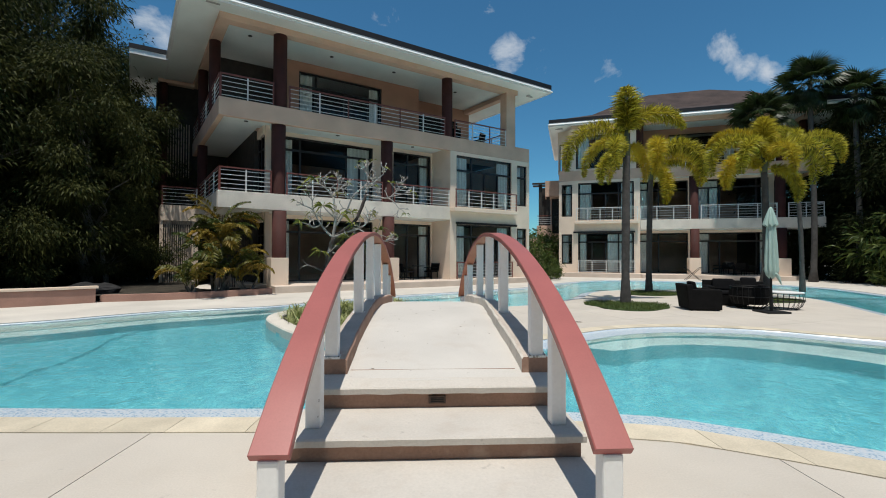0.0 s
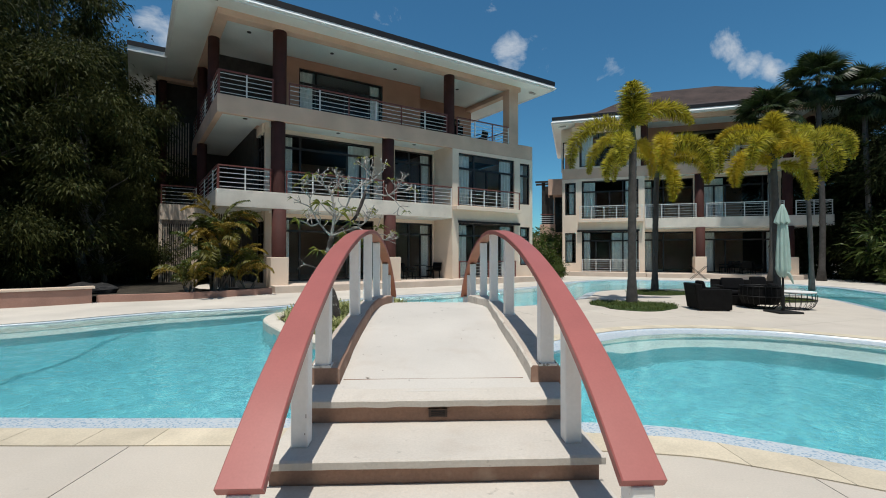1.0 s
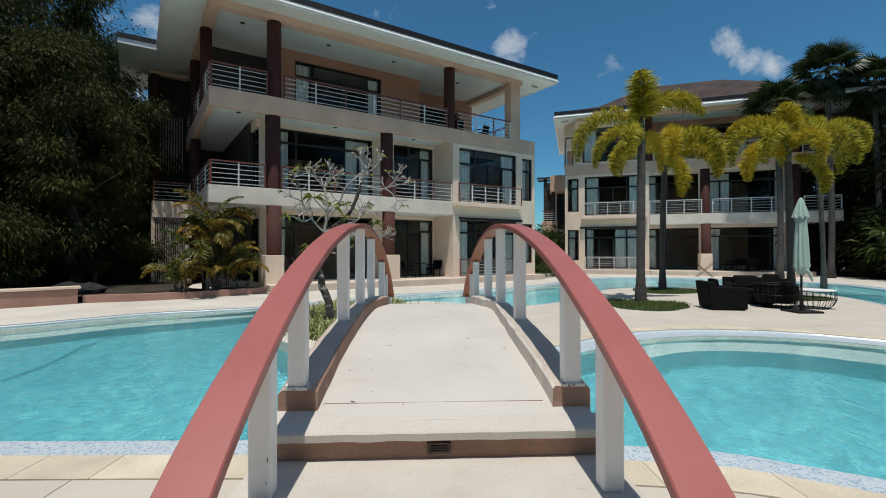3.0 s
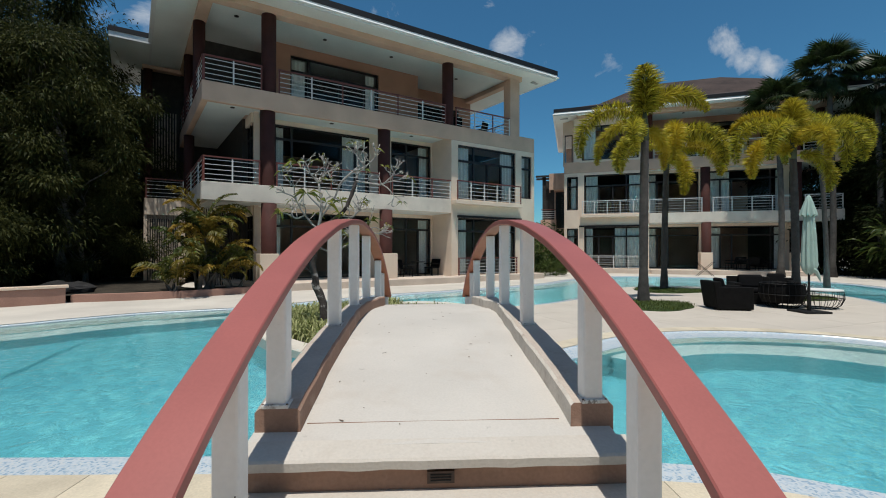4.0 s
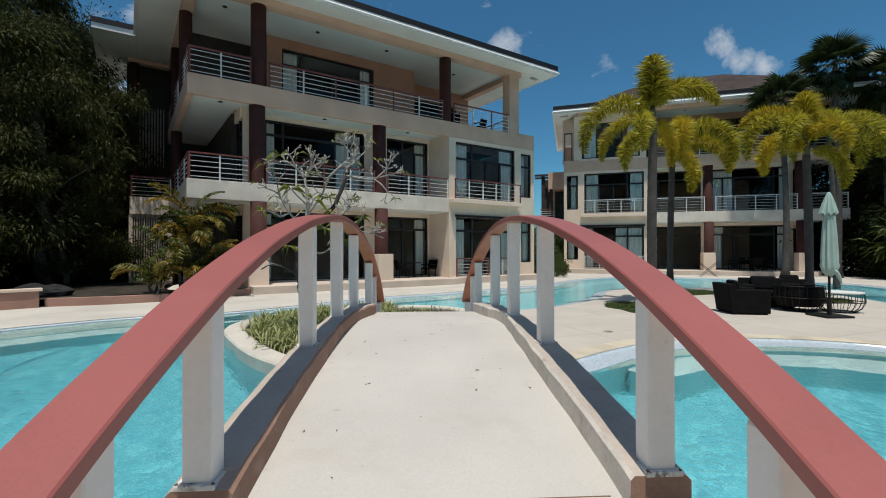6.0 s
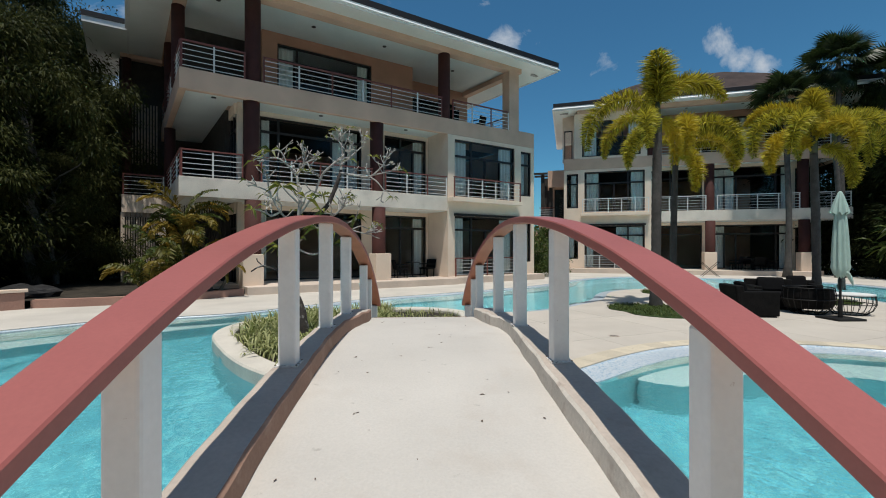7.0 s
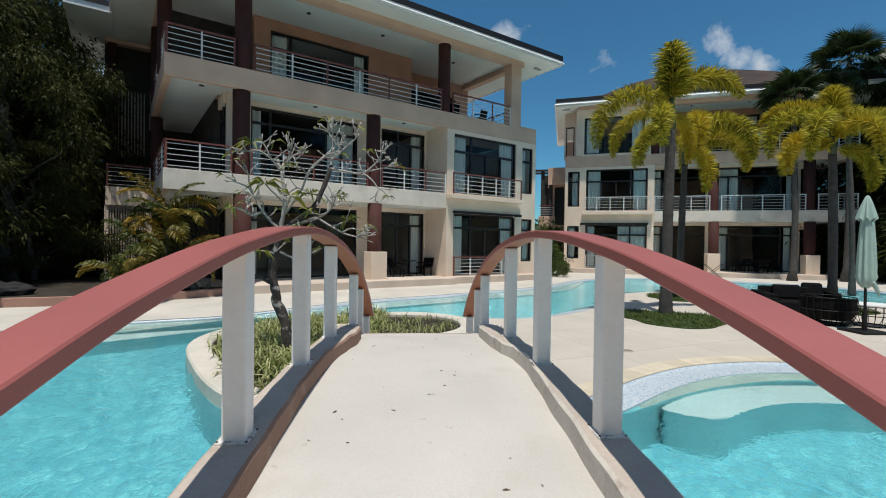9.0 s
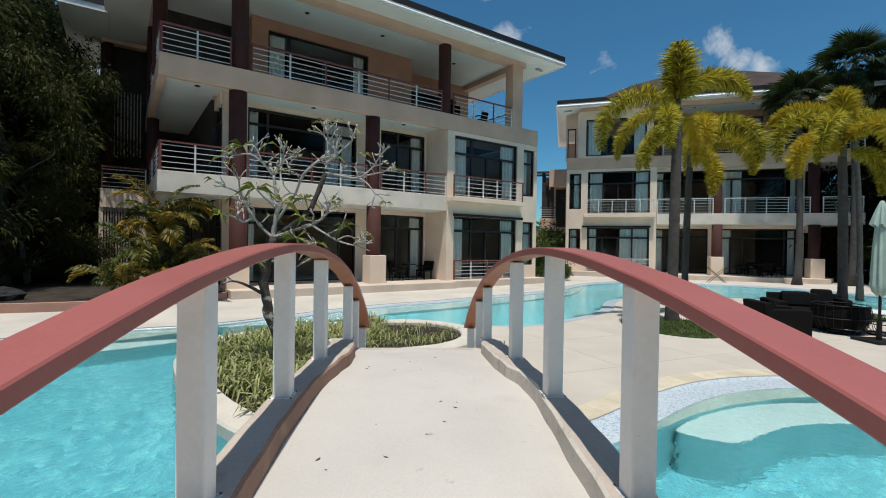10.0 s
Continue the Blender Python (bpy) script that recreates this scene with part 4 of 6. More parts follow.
        part("pane", bx(bmesh.new(), 2.055, 2.065, 1.28, 2.26, z0, z1 - 0.42), M_GLASS, w)
        one("wall", M_DARKWALL, 1.83, 2.08, 2.34, 9.2, z0, z1, label="dark side wall")
    # top floor
    if not wing:
        wall("wall", M_CREAM, 11.35, 16.09, 0.02, 0.24, F3, BEAM, ((11.75, 15.56, F3 + 0.15, 10.64),), "cream rendered top-floor wall")
        window(11.75, 15.56, 0.06, F3 + 0.15, 10.64, (12.9, 14.2), 0, ((11.85, 12.5), (14.6, 15.4)))
        one("wall", M_CREAM, 15.85, 16.09, 0.24, 4.6, F3, BEAM)
        wall("wall", M_CREAM, 16.09, 16.9, 1.0, 1.2, F3, TI, ((16.2, 16.78, F3 + 0.1, 10.35),), "cream rendered return wall")
        window(16.2, 16.78, 1.05, F3 + 0.1, 10.35, (), 0)
    wall("wall", M_TERRA, 3.4, 11.0, 3.0, 3.2, F3, TI, ((4.06, 8.63, F3 + 0.02, 11.02),), "tan rendered wall of the top floor")
    window(4.06, 8.63, 3.05, F3 + 0.02, 11.02, (4.95, 6.5, 7.85), 10.3, ((4.15, 4.8), (7.95, 8.5)))
    one("wall", M_TERRA, 10.8, 11.0, 3.2, 4.6, F3, TI)
    wall("wall", M_TERRA, 11.0, 15.9, 4.6, 4.8, F3, TI, ((11.1, 15.0, F3 + 0.02, 10.6),), "tan rendered wall of the top floor")
    window(11.1, 15.0, 4.65, F3 + 0.02, 10.6, (12.1, 13.1, 14.1), 9.95, ((11.3, 11.8),))
    one("wall", M_TERRA, 3.4, 3.6, 3.2, 9.2, F3, TI, label="tan rendered side wall")
    one("wall", M_TERRA, 15.7, 15.9, 4.8, 9.2, F3, TI)
    # added dark sheet that keeps the top-floor rooms dim
    one("room_shade_sheet", M_ROOM, 3.65, 15.6, 6.0, 6.1, F3, TI)
    # added dark wall, hides the bright back wall behind the balcony
    one("wall", M_DARKWALL, 0.45, 3.39, 4.6, 4.8, F3, TI, label="dark wall added across the top-floor balcony")
    if wing:
        one("post", M_STUCCO, 15.03, 15.70, 0.02, 0.55, F3, BEAM, label="square tan corner post", bevel=0.01)
    one("wall", M_STUCCO, 15.72, 16.8, 0.0, 0.25, F3, F3 + 0.06)
    ue = 17.25 if wing else 17.5
    # beam ring and soffit, which rises from the fascia to the beams
    one("beam", M_STUCCO, 0.0, 15.9, 0.02, 0.46, BEAM, TI, label="tan beam under the eaves", bevel=0.01)
    one("beam", M_STUCCO, 0.0, 0.42, 0.46, 10.3, BEAM, TI, label="tan beam under the eaves")
    one("beam", M_STUCCO, 15.5, 15.9, 0.46, 4.6, BEAM, TI, label="tan beam under the eaves")
    b = bmesh.new()
    rings = [[b.verts.new((s * u, v, z)) for u, v in ((a, p), (c, p), (c, q), (a, q))] for a, c, p, q, z in ((-1.35, ue - 0.1, -1.2, 10.4, TOP), (0.0, 15.9, 0.02, 10.3, TI + 0.002), (0.0, 15.9, 0.02, 10.3, TI + 0.06), (-1.35, ue - 0.1, -1.2, 10.4, TOP + 0.06))]
    for lo, hi in zip(rings, rings[1:] + rings[:1]):
        for k in range(4):
            b.faces.new((lo[k], lo[(k + 1) % 4], hi[(k + 1) % 4], hi[k]))
    b.faces.new(rings[1])
    b.faces.new(rings[2])
    part("roof_soffit", b, M_SOFFIT, h, "white boarded soffit of the wide eaves")
    part("fascia", ring_uv(bmesh.new(), -1.43, ue - 0.02, -1.28, 10.48, 0.08, TOP - 0.03, TOP + 0.22), M_FASCIA, h, "white fascia board")
    b = bmesh.new()
    loops = [[b.verts.new((s * u, v, z)) for u, v in ((-1.43 - e, -1.28 - e), (ue - 0.02 + e, -1.28 - e), (ue - 0.02 + e, 10.48 + e), (-1.43 - e, 10.48 + e))] for z, e in ((TOP + 0.04, 0.002), (TOP + 0.04, 0.075), (TOP + 0.065, 0.085), (TOP + 0.16, 0.002))]
    for lo, hi in zip(loops, loops[1:] + loops[:1]):
        for k in range(4):
            b.faces.new((lo[k], lo[(k + 1) % 4], hi[(k + 1) % 4], hi[k]))
    part("drip_moulding", b, M_FASCIA, h, "sloping white drip moulding")
    part("gutter", ring_uv(bmesh.new(), -1.45, ue, -1.30, 10.50, 0.18, TOP + 0.22, TOP + 0.47), M_GUTTER, h, "dark metal gutter")
    # hip roof in two pitches
    b = bmesh.new()
    rings = [(-1.45, ue, -1.3, 10.5, TOP + 0.40), (1.5, 14.3, 1.65, 7.6, TOP + 1.5), (3.0, 12.1, 3.3, 5.9, TOP + 2.75), (5.4, 9.8, 4.5, 4.7, TOP + 3.6)]
    vs = [[b.verts.new((s * u, v, z)) for u, v in ((a, p), (c, p), (c, q), (a, q))] for a, c, p, q, z in rings]
    for lo, hi in zip(vs, vs[1:]):
        for i in range(4):
            b.faces.new((lo[i], lo[(i + 1) % 4], hi[(i + 1) % 4], hi[i]))
    b.faces.new(vs[-1])
    b.faces.new(vs[0][::-1])
    part("roof", b, M_SHINGLE, h, "brown shingled hip roof")
    # downlights
    for u, v, z in ((1.2, 0.95, 7.412), (5.3, 1.0, 7.412), (9.4, 1.0, 7.412), (1.45, 1.55, TI), (5.2, 1.6, TI), (8.6, 1.6, TI), (13.0, 2.2, TI)):
        b = bmesh.new()
        tube(b, [(s * u, v, z - 0.02), (s * u, v, z + 0.002)], 0.09, 16)
        part("downlight", b, M_FRAME, h, "small dark recessed downlight")
    for u, v, w, d in ((-0.35, -0.85, 0.24, 0.05), (16.8, -0.1, 0.28, 0.09)):
        one("soffit_vent", M_DUST, u - w, u + w, v - d, v + d, TOP + 0.045, TOP + 0.10)
    # columns and pedestals
    column(2.40, 0.15, 1.45, 3.484)
    column(2.39, 0.335, F2, 7.36)
    column(2.43, 0.32, F3, BEAM, 0.28)
    column(7.55, 0.15, 1.45, 3.484)
    column(7.55, 0.335, F2, 7.36)
    column(11.1, 0.32, F3, BEAM, 0.28)
    for v in (2.35, 6.2, 9.6):
        column(0.17, v, F3, BEAM, 0.23)
    column(0.17, 6.2, F2, 7.26, 0.23)
    for u in (2.36, 7.62):
        one("pedestal", M_CREAM, u - 0.37, u + 0.35, -0.2, 0.5, -0.05, 1.45, label="square cream pedestal", bevel=0.02)
    # railings
    railing((0.05, 0.06), (2.05, 0.06), F2)
    railing((2.65, 0.06), (7.2, 0.06), F2)
    railing((7.8, 0.06), (11.08, 0.06), F2)
    railing((0.05, 0.06), (2.12, 0.06), F3, 1.0)
    railing((2.74, 0.06), (10.8, 0.06), F3, 1.0)
    if wing:
        railing((11.4, 0.06), (15.02, 0.06), F3, 1.0)
        railing((15.55, 0.57), (15.55, 4.58), F3, 1.0)
    railing((0.05, 0.1), (0.05, 9.3), F2)
    railing((0.05, 0.1), (0.05, 9.3), F3, 1.0)
    if not wing:
        railing((16.85, 0.3), (16.85, 0.95), F3, 1.0)
    # shallow balcony and terrace railing of the front block
    ub = 11.08 if wing else 11.2
    one("balcony_slab", M_CREAM, ub, ub + 4.45, -0.42, 0.0, F2 - 0.24, F2 - 0.05, label="shallow cream balcony", bevel=0.012)
    railing((ub + 0.1, -0.36), (ub + 4.37, -0.36), F2 - 0.05, 1.0, spacing=0.9, every=5)
    railing((11.45, -0.10), (15.4, -0.10), F1 + 0.02, 0.92, spacing=0.9)
    # added dark wall closes the balcony's open rear as deep shade
    if not wing:
        one("wall", M_DARKWALL, 0.0, 1.83, 9.2, 9.45, 0, TOP, label="rear wall darkened to stand in for shade")
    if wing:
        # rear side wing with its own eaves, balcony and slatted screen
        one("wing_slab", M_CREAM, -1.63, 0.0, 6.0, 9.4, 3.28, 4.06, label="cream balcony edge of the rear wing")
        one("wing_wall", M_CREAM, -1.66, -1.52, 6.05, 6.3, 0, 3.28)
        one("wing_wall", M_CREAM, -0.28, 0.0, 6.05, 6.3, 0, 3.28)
        one("wing_wall", M_DARKWALL, -1.75, 1.83, 9.2, 9.45, 0, TOP, label="rear wall darkened to stand in for shade")
        for k in range(13):
            u = -1.45 + 0.092 * k
            one("slat", M_SLAT, u - 0.026, u + 0.026, 6.08, 6.14, 0.1, 3.28)
        for k in range(9):
            u = -1.2 + 0.125 * k
            one("slat", M_SLAT, u - 0.022, u + 0.022, 8.8, 8.84, 5.9, 8.95)
        railing((-1.6, 6.06), (-0.05, 6.06), 4.06, 0.95)
        column(-1.45, 8.6, 4.06, TOP - 0.18, 0.20)
        one("wing_soffit", M_SOFFIT, -2.9, -1.43, 5.7, 12.0, TOP, TOP + 0.06, label="white soffit of the rear wing")
        one("fascia", M_FASCIA, -2.97, -1.43, 5.62, 5.7, TOP - 0.03, TOP + 0.22)
        one("gutter", M_GUTTER, -3.0, -1.45, 5.58, 5.72, TOP + 0.22, TOP + 0.44)
        one("fascia", M_FASCIA, -2.97, -2.9, 5.7, 12.0, TOP - 0.03, TOP + 0.22)
        one("beam", M_STUCCO, -1.7, 0.0, 8.4, 8.8, TOP - 0.18, TOP)
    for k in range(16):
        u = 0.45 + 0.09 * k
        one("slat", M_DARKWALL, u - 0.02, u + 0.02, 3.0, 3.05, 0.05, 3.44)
    if skew:
        # the side runs back a little off square
        for me in {o.data for o in h.children_recursive if o.type == "MESH"}:
            for q in me.vertices:
                q.co.x -= s * skew * q.co.y
    return h


A_O, A_DIR = (-8.64, 17.2), 30.0
villa(pose(*A_O, 0, 0, 0, A_DIR), 1, "cream and tan three-storey villa with balconies and maroon columns", True, 0.084)
B_DIR = -18.5
B_O = (25.66, 26.83)
villa(pose(*B_O, 0, 0, 0, B_DIR), -1, "cream three-storey villa half hidden behind palms across the pool", False)

# ---- planting ----


def leaf_quads(rng, centres, dirs, lengths, widths, droop=0.0):
    """Verts and faces of one pointed four-cornered leaf for each centre."""
    n = len(centres)
    d = dirs / np.linalg.norm(dirs, axis=1, keepdims=True)
    side = np.cross(d, rng.normal(size=(n, 3)))
    side /= np.linalg.norm(side, axis=1, keepdims=True) + 1e-9
    mid = centres + d * lengths[:, None] * 0.45
    tip = centres + d * lengths[:, None]
    mid[:, 2] += droop * lengths * 0.1
    tip[:, 2] -= droop * lengths * 0.5
    v = np.stack([centres, mid + side * widths[:, None] * 0.5, tip, mid - side * widths[:, None] * 0.5], 1).reshape(-1, 3)
    f = np.arange(4 * n).reshape(-1, 4)
    return v, f


def limb(bm, rng, start, end, r0, r1, seg=7, wob=0.15, n=5):
    a, b = Vector(start), Vector(end)
    length = (b - a).length
    pts = [a.lerp(b, i / n) + (Vector(rng.normal(size=3)) * wob * length * 0.15 if 0 < i < n else Vector()) for i in range(n + 1)]
    tube(bm, pts, [r0 + (r1 - r0) * i / n for i in range(n + 1)], seg)
    return pts


def tree_meshes(seed, height, spread, leaves, leaf_len, mat, clumps=46, low=0.12, droop=0.6):
    """Trunk and crown of a broad tree: limbs, and leaves set in uneven clumps round their ends."""
    rng = np.random.default_rng(seed)
    bm = bmesh.new()
    top = (rng.normal() * 0.4, rng.normal() * 0.4, height * 0.72)
    tr = limb(bm, rng, (0, 0, -0.2), top, height * 0.022, height * 0.008, 9, 0.25, 7)
    ends = []
    for k in range(clumps):
        z = height * (low + (1 - low) * (k + rng.random()) / clumps)
        t = (z / height - low) / (1 - low)
        rad = spread * (0.55 + 0.75 * math.sin(math.pi * min(1, t * 0.85 + 0.15)) ** 0.8) * (0.35 + 0.65 * rng.random() ** 0.5)
        rad *= 0.35 if t > 0.93 else 1
        a = rng.random() * 2 * math.pi
        e = np.array((rad * math.cos(a), rad * math.sin(a), z))
        ends.append(e)
        base = tr[min(len(tr) - 1, max(1, int(len(tr) * min(0.95, t * 0.9))))]
        if k % 2 == 0:
            limb(bm, rng, base, e * (0.92, 0.92, 0.97), height * 0.005, height * 0.0012, 5, 0.3, 4)
    trunk = mesh_of("trunk", bm, M_BARK)
    ends = np.array(ends)
    pick = rng.integers(0, len(ends), leaves)
    size = rng.uniform(0.5, 1.25, len(ends)) * spread * 0.30
    off = rng.normal(size=(leaves, 3)) * size[pick][:, None] * np.array((1.0, 1.0, 0.62)) * 0.62
    c = ends[pick] + off
    c[:, 2] = np.maximum(c[:, 2], 0.1)
    d = off + rng.normal(size=(leaves, 3)) * 0.5 * size[pick][:, None]
    d[:, 2] -= 0.25 * size[pick]
    v, f = leaf_quads(rng, c, d, rng.uniform(0.6, 1.3, leaves) * leaf_len, rng.uniform(0.6, 1.3, leaves) * leaf_len * 0.26, droop)
    return trunk, mesh_from("crown", v.tolist(), f.tolist(), mat)


def tree(meshes, label, category, m, name="tree", group=""):
    t = thing(name, label, category, m, group)
    part("trunk", meshes[0], None, t)
    part("crown", meshes[1], None, t)
    return t


BAMBOO = [tree_meshes(11, 15, 3.6, 46000, 0.27, M_BAMBOO, 60, 0.06, 0.9), tree_meshes(12, 12, 3.2, 40000, 0.25, M_BAMBOO, 52, 0.05, 0.9)]
BROAD = tree_meshes(13, 10, 3.4, 26000, 0.28, M_DARKLEAF, 50, 0.10, 0.5)
for x, y, k, sc, rot in ((-23.5, 14.5, 0, 1.15, 0), (-20.2, 17.2, 0, 1.0, 70), (-20.5, 22.5, 0, 1.1, 140), (-17.0, 20.5, 1, 0.62, 30), (-28.0, 20.0, 0, 1.2, 200), (-25.0, 27.0, 0, 1.15, 260), (-19.5, 26.5, 1, 0.9, 310), (-29.0, 12.0, 0, 1.1, 15), (-21.5, 18.0, 1, 0.75, 100), (-15.4, 19.4, 1, 0.85, 190), (-19.0, 14.2, 1, 1.0, 240), (-22.5, 10.5, 0, 1.0, 120), (-16.9, 16.2, 1, 0.72, 20), (-23.5, 22.0, 1, 1.2, 55), (-14.8, 19.6, 1, 0.42, 85), (-16.8, 23.6, 1, 0.8, 130), (-18.6, 20.2, 1, 0.8, 275), (-27.0, 34.0, 0, 1.1, 45), (-34.0, 26.0, 0, 1.1, 165), (-34.0, 17.0, 0, 1.1, 95)):
    tree(BAMBOO[k], "tall dark feathery bamboo-like tree beside the villa", "tree", pose(x, y, 0.3, 0, 0, rot) @ Matrix.Scale(sc, 4), group="shade trees beside the pool")
for x, y, sc, rot in ((30.5, 22.8, 1.1, 10), (31.0, 27.0, 1.25, 90), (33.5, 20.0, 1.1, 160), (29.5, 17.5, 0.85, 220), (37.0, 25.0, 1.3, 280), (30.5, 31.0, 1.1, 330), (38.0, 14.0, 1.2, 40), (32.0, 11.0, 0.9, 120), (31.2, 33.2, 1.35, 75), (33.2, 29.6, 1.35, 200)):
    tree(BROAD, "dark-leaved broad tree behind the pool", "tree", pose(x, y, 0, 0, 0, rot) @ Matrix.Scale(sc, 4), group="trees behind the far villa")
# unseen trees, added and enlarged to darken what the windows reflect
for x, y, sc, rot in ((-20, -16, 1.9, 0), (-9, -20, 1.8, 50), (3, -22, 1.9, 100), (13, -19, 1.8, 150), (24, -14, 1.9, 200), (-28, -4, 1.2, 250), (30, 0, 1.1, 300)):
    tree(BROAD, "unseen dark broad tree added behind the terrace for reflections", "tree", pose(x, y, 0, 0, 0, rot) @ Matrix.Scale(sc, 4), group="trees behind the terrace")
HEDGE = tree_meshes(23, 4.6, 2.3, 15000, 0.26, M_DARKLEAF, 54, 0.02, 0.5)
for x, y, sc, rot in ((27.6, 24.6, 1.0, 0), (30.0, 24.8, 1.1, 60), (32.6, 23.6, 1.2, 120), (34.8, 21.0, 1.2, 180), (36.0, 17.5, 1.2, 240), (28.6, 28.8, 1.2, 300), (33.0, 27.5, 1.3, 30), (-24.5, 16.6, 0.9, 20), (-21.5, 20.4, 0.9, 100), (-18.2, 24.0, 1.0, 200), (-26.5, 23.5, 1.2, 280), (-22.0, 26.0, 1.1, 330)):
    tree(HEDGE, "dense dark bush in the shade of the trees", "bush", pose(x, y, 0.0 if x > 0 else 0.2, 0, 0, rot) @ Matrix.Scale(sc, 4), "bush", "dark bushes under the trees")
SHRUB = tree_meshes(21, 1.5, 0.85, 2600, 0.20, M_SHRUB, 24, 0.08, 0.4)
for x, y, sc, rot in ((7.3, 29.2, 1.25, 0), (6.6, 27.6, 0.8, 80), (7.8, 27.2, 0.55, 30), (24.0, 19.6, 1.1, 50), (25.2, 21.8, 1.2, 100), (23.2, 17.4, 0.9, 200), (26.5, 18.8, 1.3, 10), (-20.0, 13.2, 0.9, 250), (8.6, 35.0, 2.2, 20), (27.0, 22.0, 2.8, 15), (29.0, 20.3, 3.0, 75), (31.5, 21.5, 3.3, 135), (31.8, 18.0, 2.8, 195), (34.0, 15.5, 3.0, 255)):
    tree(SHRUB, "low green shrub in the planting bed", "shrub", pose(x, y, 0.05, 0, 0, rot) @ Matrix.Scale(sc, 4), "shrub", "low shrubs round the pool")


# foxtail palms
def foxtail_frond(seed, length, droop, start=75, leaf=0.295):
    """A bottle-brush frond: leaflets all round an arching stalk. It starts at the origin and leaves along +x."""
    rng = np.random.default_rng(seed)
    n = 64
    t = np.linspace(0, 1, n)
    pitch = radians(start) - droop * t
    step = length / n
    px = np.concatenate(([0], np.cumsum(np.cos(pitch) * step)[:-1]))
    pz = np.concatenate(([0], np.cumsum(np.sin(pitch) * step)[:-1]))
    bm = bmesh.new()
    tube(bm, [(px[i], 0, pz[i]) for i in range(0, n, 4)], [0.035 * (1 - 0.8 * t[i]) for i in range(0, n, 4)], 5)
    me_v = [tuple(v.co) for v in bm.verts]
    bm.verts.index_update()
    me_f = [[v.index for v in f.verts] for f in bm.faces]
    bm.free()
    per = 20
    idx = np.repeat(np.arange(7, n), per)
    k = len(idx)
    ang = rng.random(k) * 2 * math.pi
    ax = np.stack([np.cos(pitch[idx]), np.zeros(k), np.sin(pitch[idx])], 1)
    up = np.stack([-np.sin(pitch[idx]), np.zeros(k), np.cos(pitch[idx])], 1)
    sd = np.tile((0.0, 1.0, 0.0), (k, 1))
    d = ax * rng.uniform(0.05, 0.55, (k, 1)) + up * np.cos(ang)[:, None] + sd * np.sin(ang)[:, None]
    c = np.stack([px[idx], np.zeros(k), pz[idx]], 1)
    ln = leaf * np.minimum(1, 0.45 + 2.2 * t[idx]) * np.minimum(1, 0.35 + 2.4 * (1 - t[idx])) * rng.uniform(0.75, 1.15, k)
    v, f = leaf_quads(rng, c, d, ln, np.full(k, 0.025), 0.2)
    base = len(me_v)
    return mesh_from("frond", me_v + v.tolist(), me_f + (f + base).tolist(), M_FOX)


FOX = {
    "arch": foxtail_frond(1, 2.65, 2.75, 54),
    "curl": foxtail_frond(2, 2.3, 3.0, 62),
    "spear": foxtail_frond(3, 1.15, 0.2, 90, 0.48),
    "hang": foxtail_frond(4, 2.1, 2.3, 20),
    "rise": foxtail_frond(5, 2.0, 2.2, 66),
}


def foxtail_palm(x, y, trunk_h, seed, fronds, lean=(0, 0), r=0.15):
    """fronds: (kind, heading in degrees, scale, how much lower it springs) from the youngest down."""
    rng = random.Random(seed)
    p = thing("foxtail_palm", "foxtail palm with grey ringed trunk and yellow-green bottle-brush fronds", "palm tree", pose(x, y, 0), "foxtail palms on the paving")
    bm = bmesh.new()
    pts, rad = [], []
    nr = 46
    for i in range(nr + 1):
        t = i / nr
        pts.append((lean[0] * t * t, lean[1] * t * t, -0.05 + trunk_h * t))
        rad.append(r * (1.35 - 0.55 * min(1, t * 5) + 0.12 * math.sin(math.pi * t)) * (1.03 if i % 2 else 0.97))
    tube(bm, pts, rad, 14)
    tr = part("trunk", bm, M_PALMBARK, p, "grey ringed trunk")
    smooth(tr.data)
    bm = bmesh.new()
    top = Vector(pts[-1])
    tube(bm, [top - Vector((0, 0, 0.02)), top + Vector((0, 0, 0.3)), top + Vector((0, 0, 0.75)), top + Vector((0, 0, 0.95))], [r * 0.80, r * 0.86, r * 0.5, r * 0.28], 12)
    cs = part("crownshaft", bm, M_SHAFT, p, "green crownshaft")
    smooth(cs.data)
    for i, (kind, a, size, drop) in enumerate(fronds):
        m = Matrix.Translation(top + Vector((0, 0, 0.92 - 0.055 * i - drop))) @ pose(0, 0, 0, 0, 0, a) @ pose(0, 0, 0, rng.uniform(-10, 10), rng.uniform(-5, 5), 0) @ Matrix.Scale(size, 4)
        part("frond", FOX[kind], None, p, at=m)
    return p


foxtail_palm(6.5, 14.05, 5.02, 3, (("spear", 200, 1.2, 0.0), ("spear", 40, 1.0, 0.15), ("rise", 4, 1.3, 0.1), ("arch", 182, 1.2, 0.25), ("rise", 70, 0.8, 0), ("curl", 230, 1.05, 0.75), ("arch", 120, 1.0, 0.3), ("hang", 200, 0.9, 0.6), ("arch", 40, 0.9, 0.4)), (0.06, 0.02), 0.14)
foxtail_palm(9.45, 18.2, 4.95, 8, (("rise", 340, 0.8, 0), ("arch", 348, 1.25, 0), ("curl", 250, 1.45, 0.1), ("curl", 300, 1.5, 0.1), ("arch", 60, 1.0, 0), ("arch", 165, 1.0, 0), ("hang", 272, 1.2, 0.3), ("curl", 322, 1.3, 0.3)), (0.10, 0.0), 0.125)
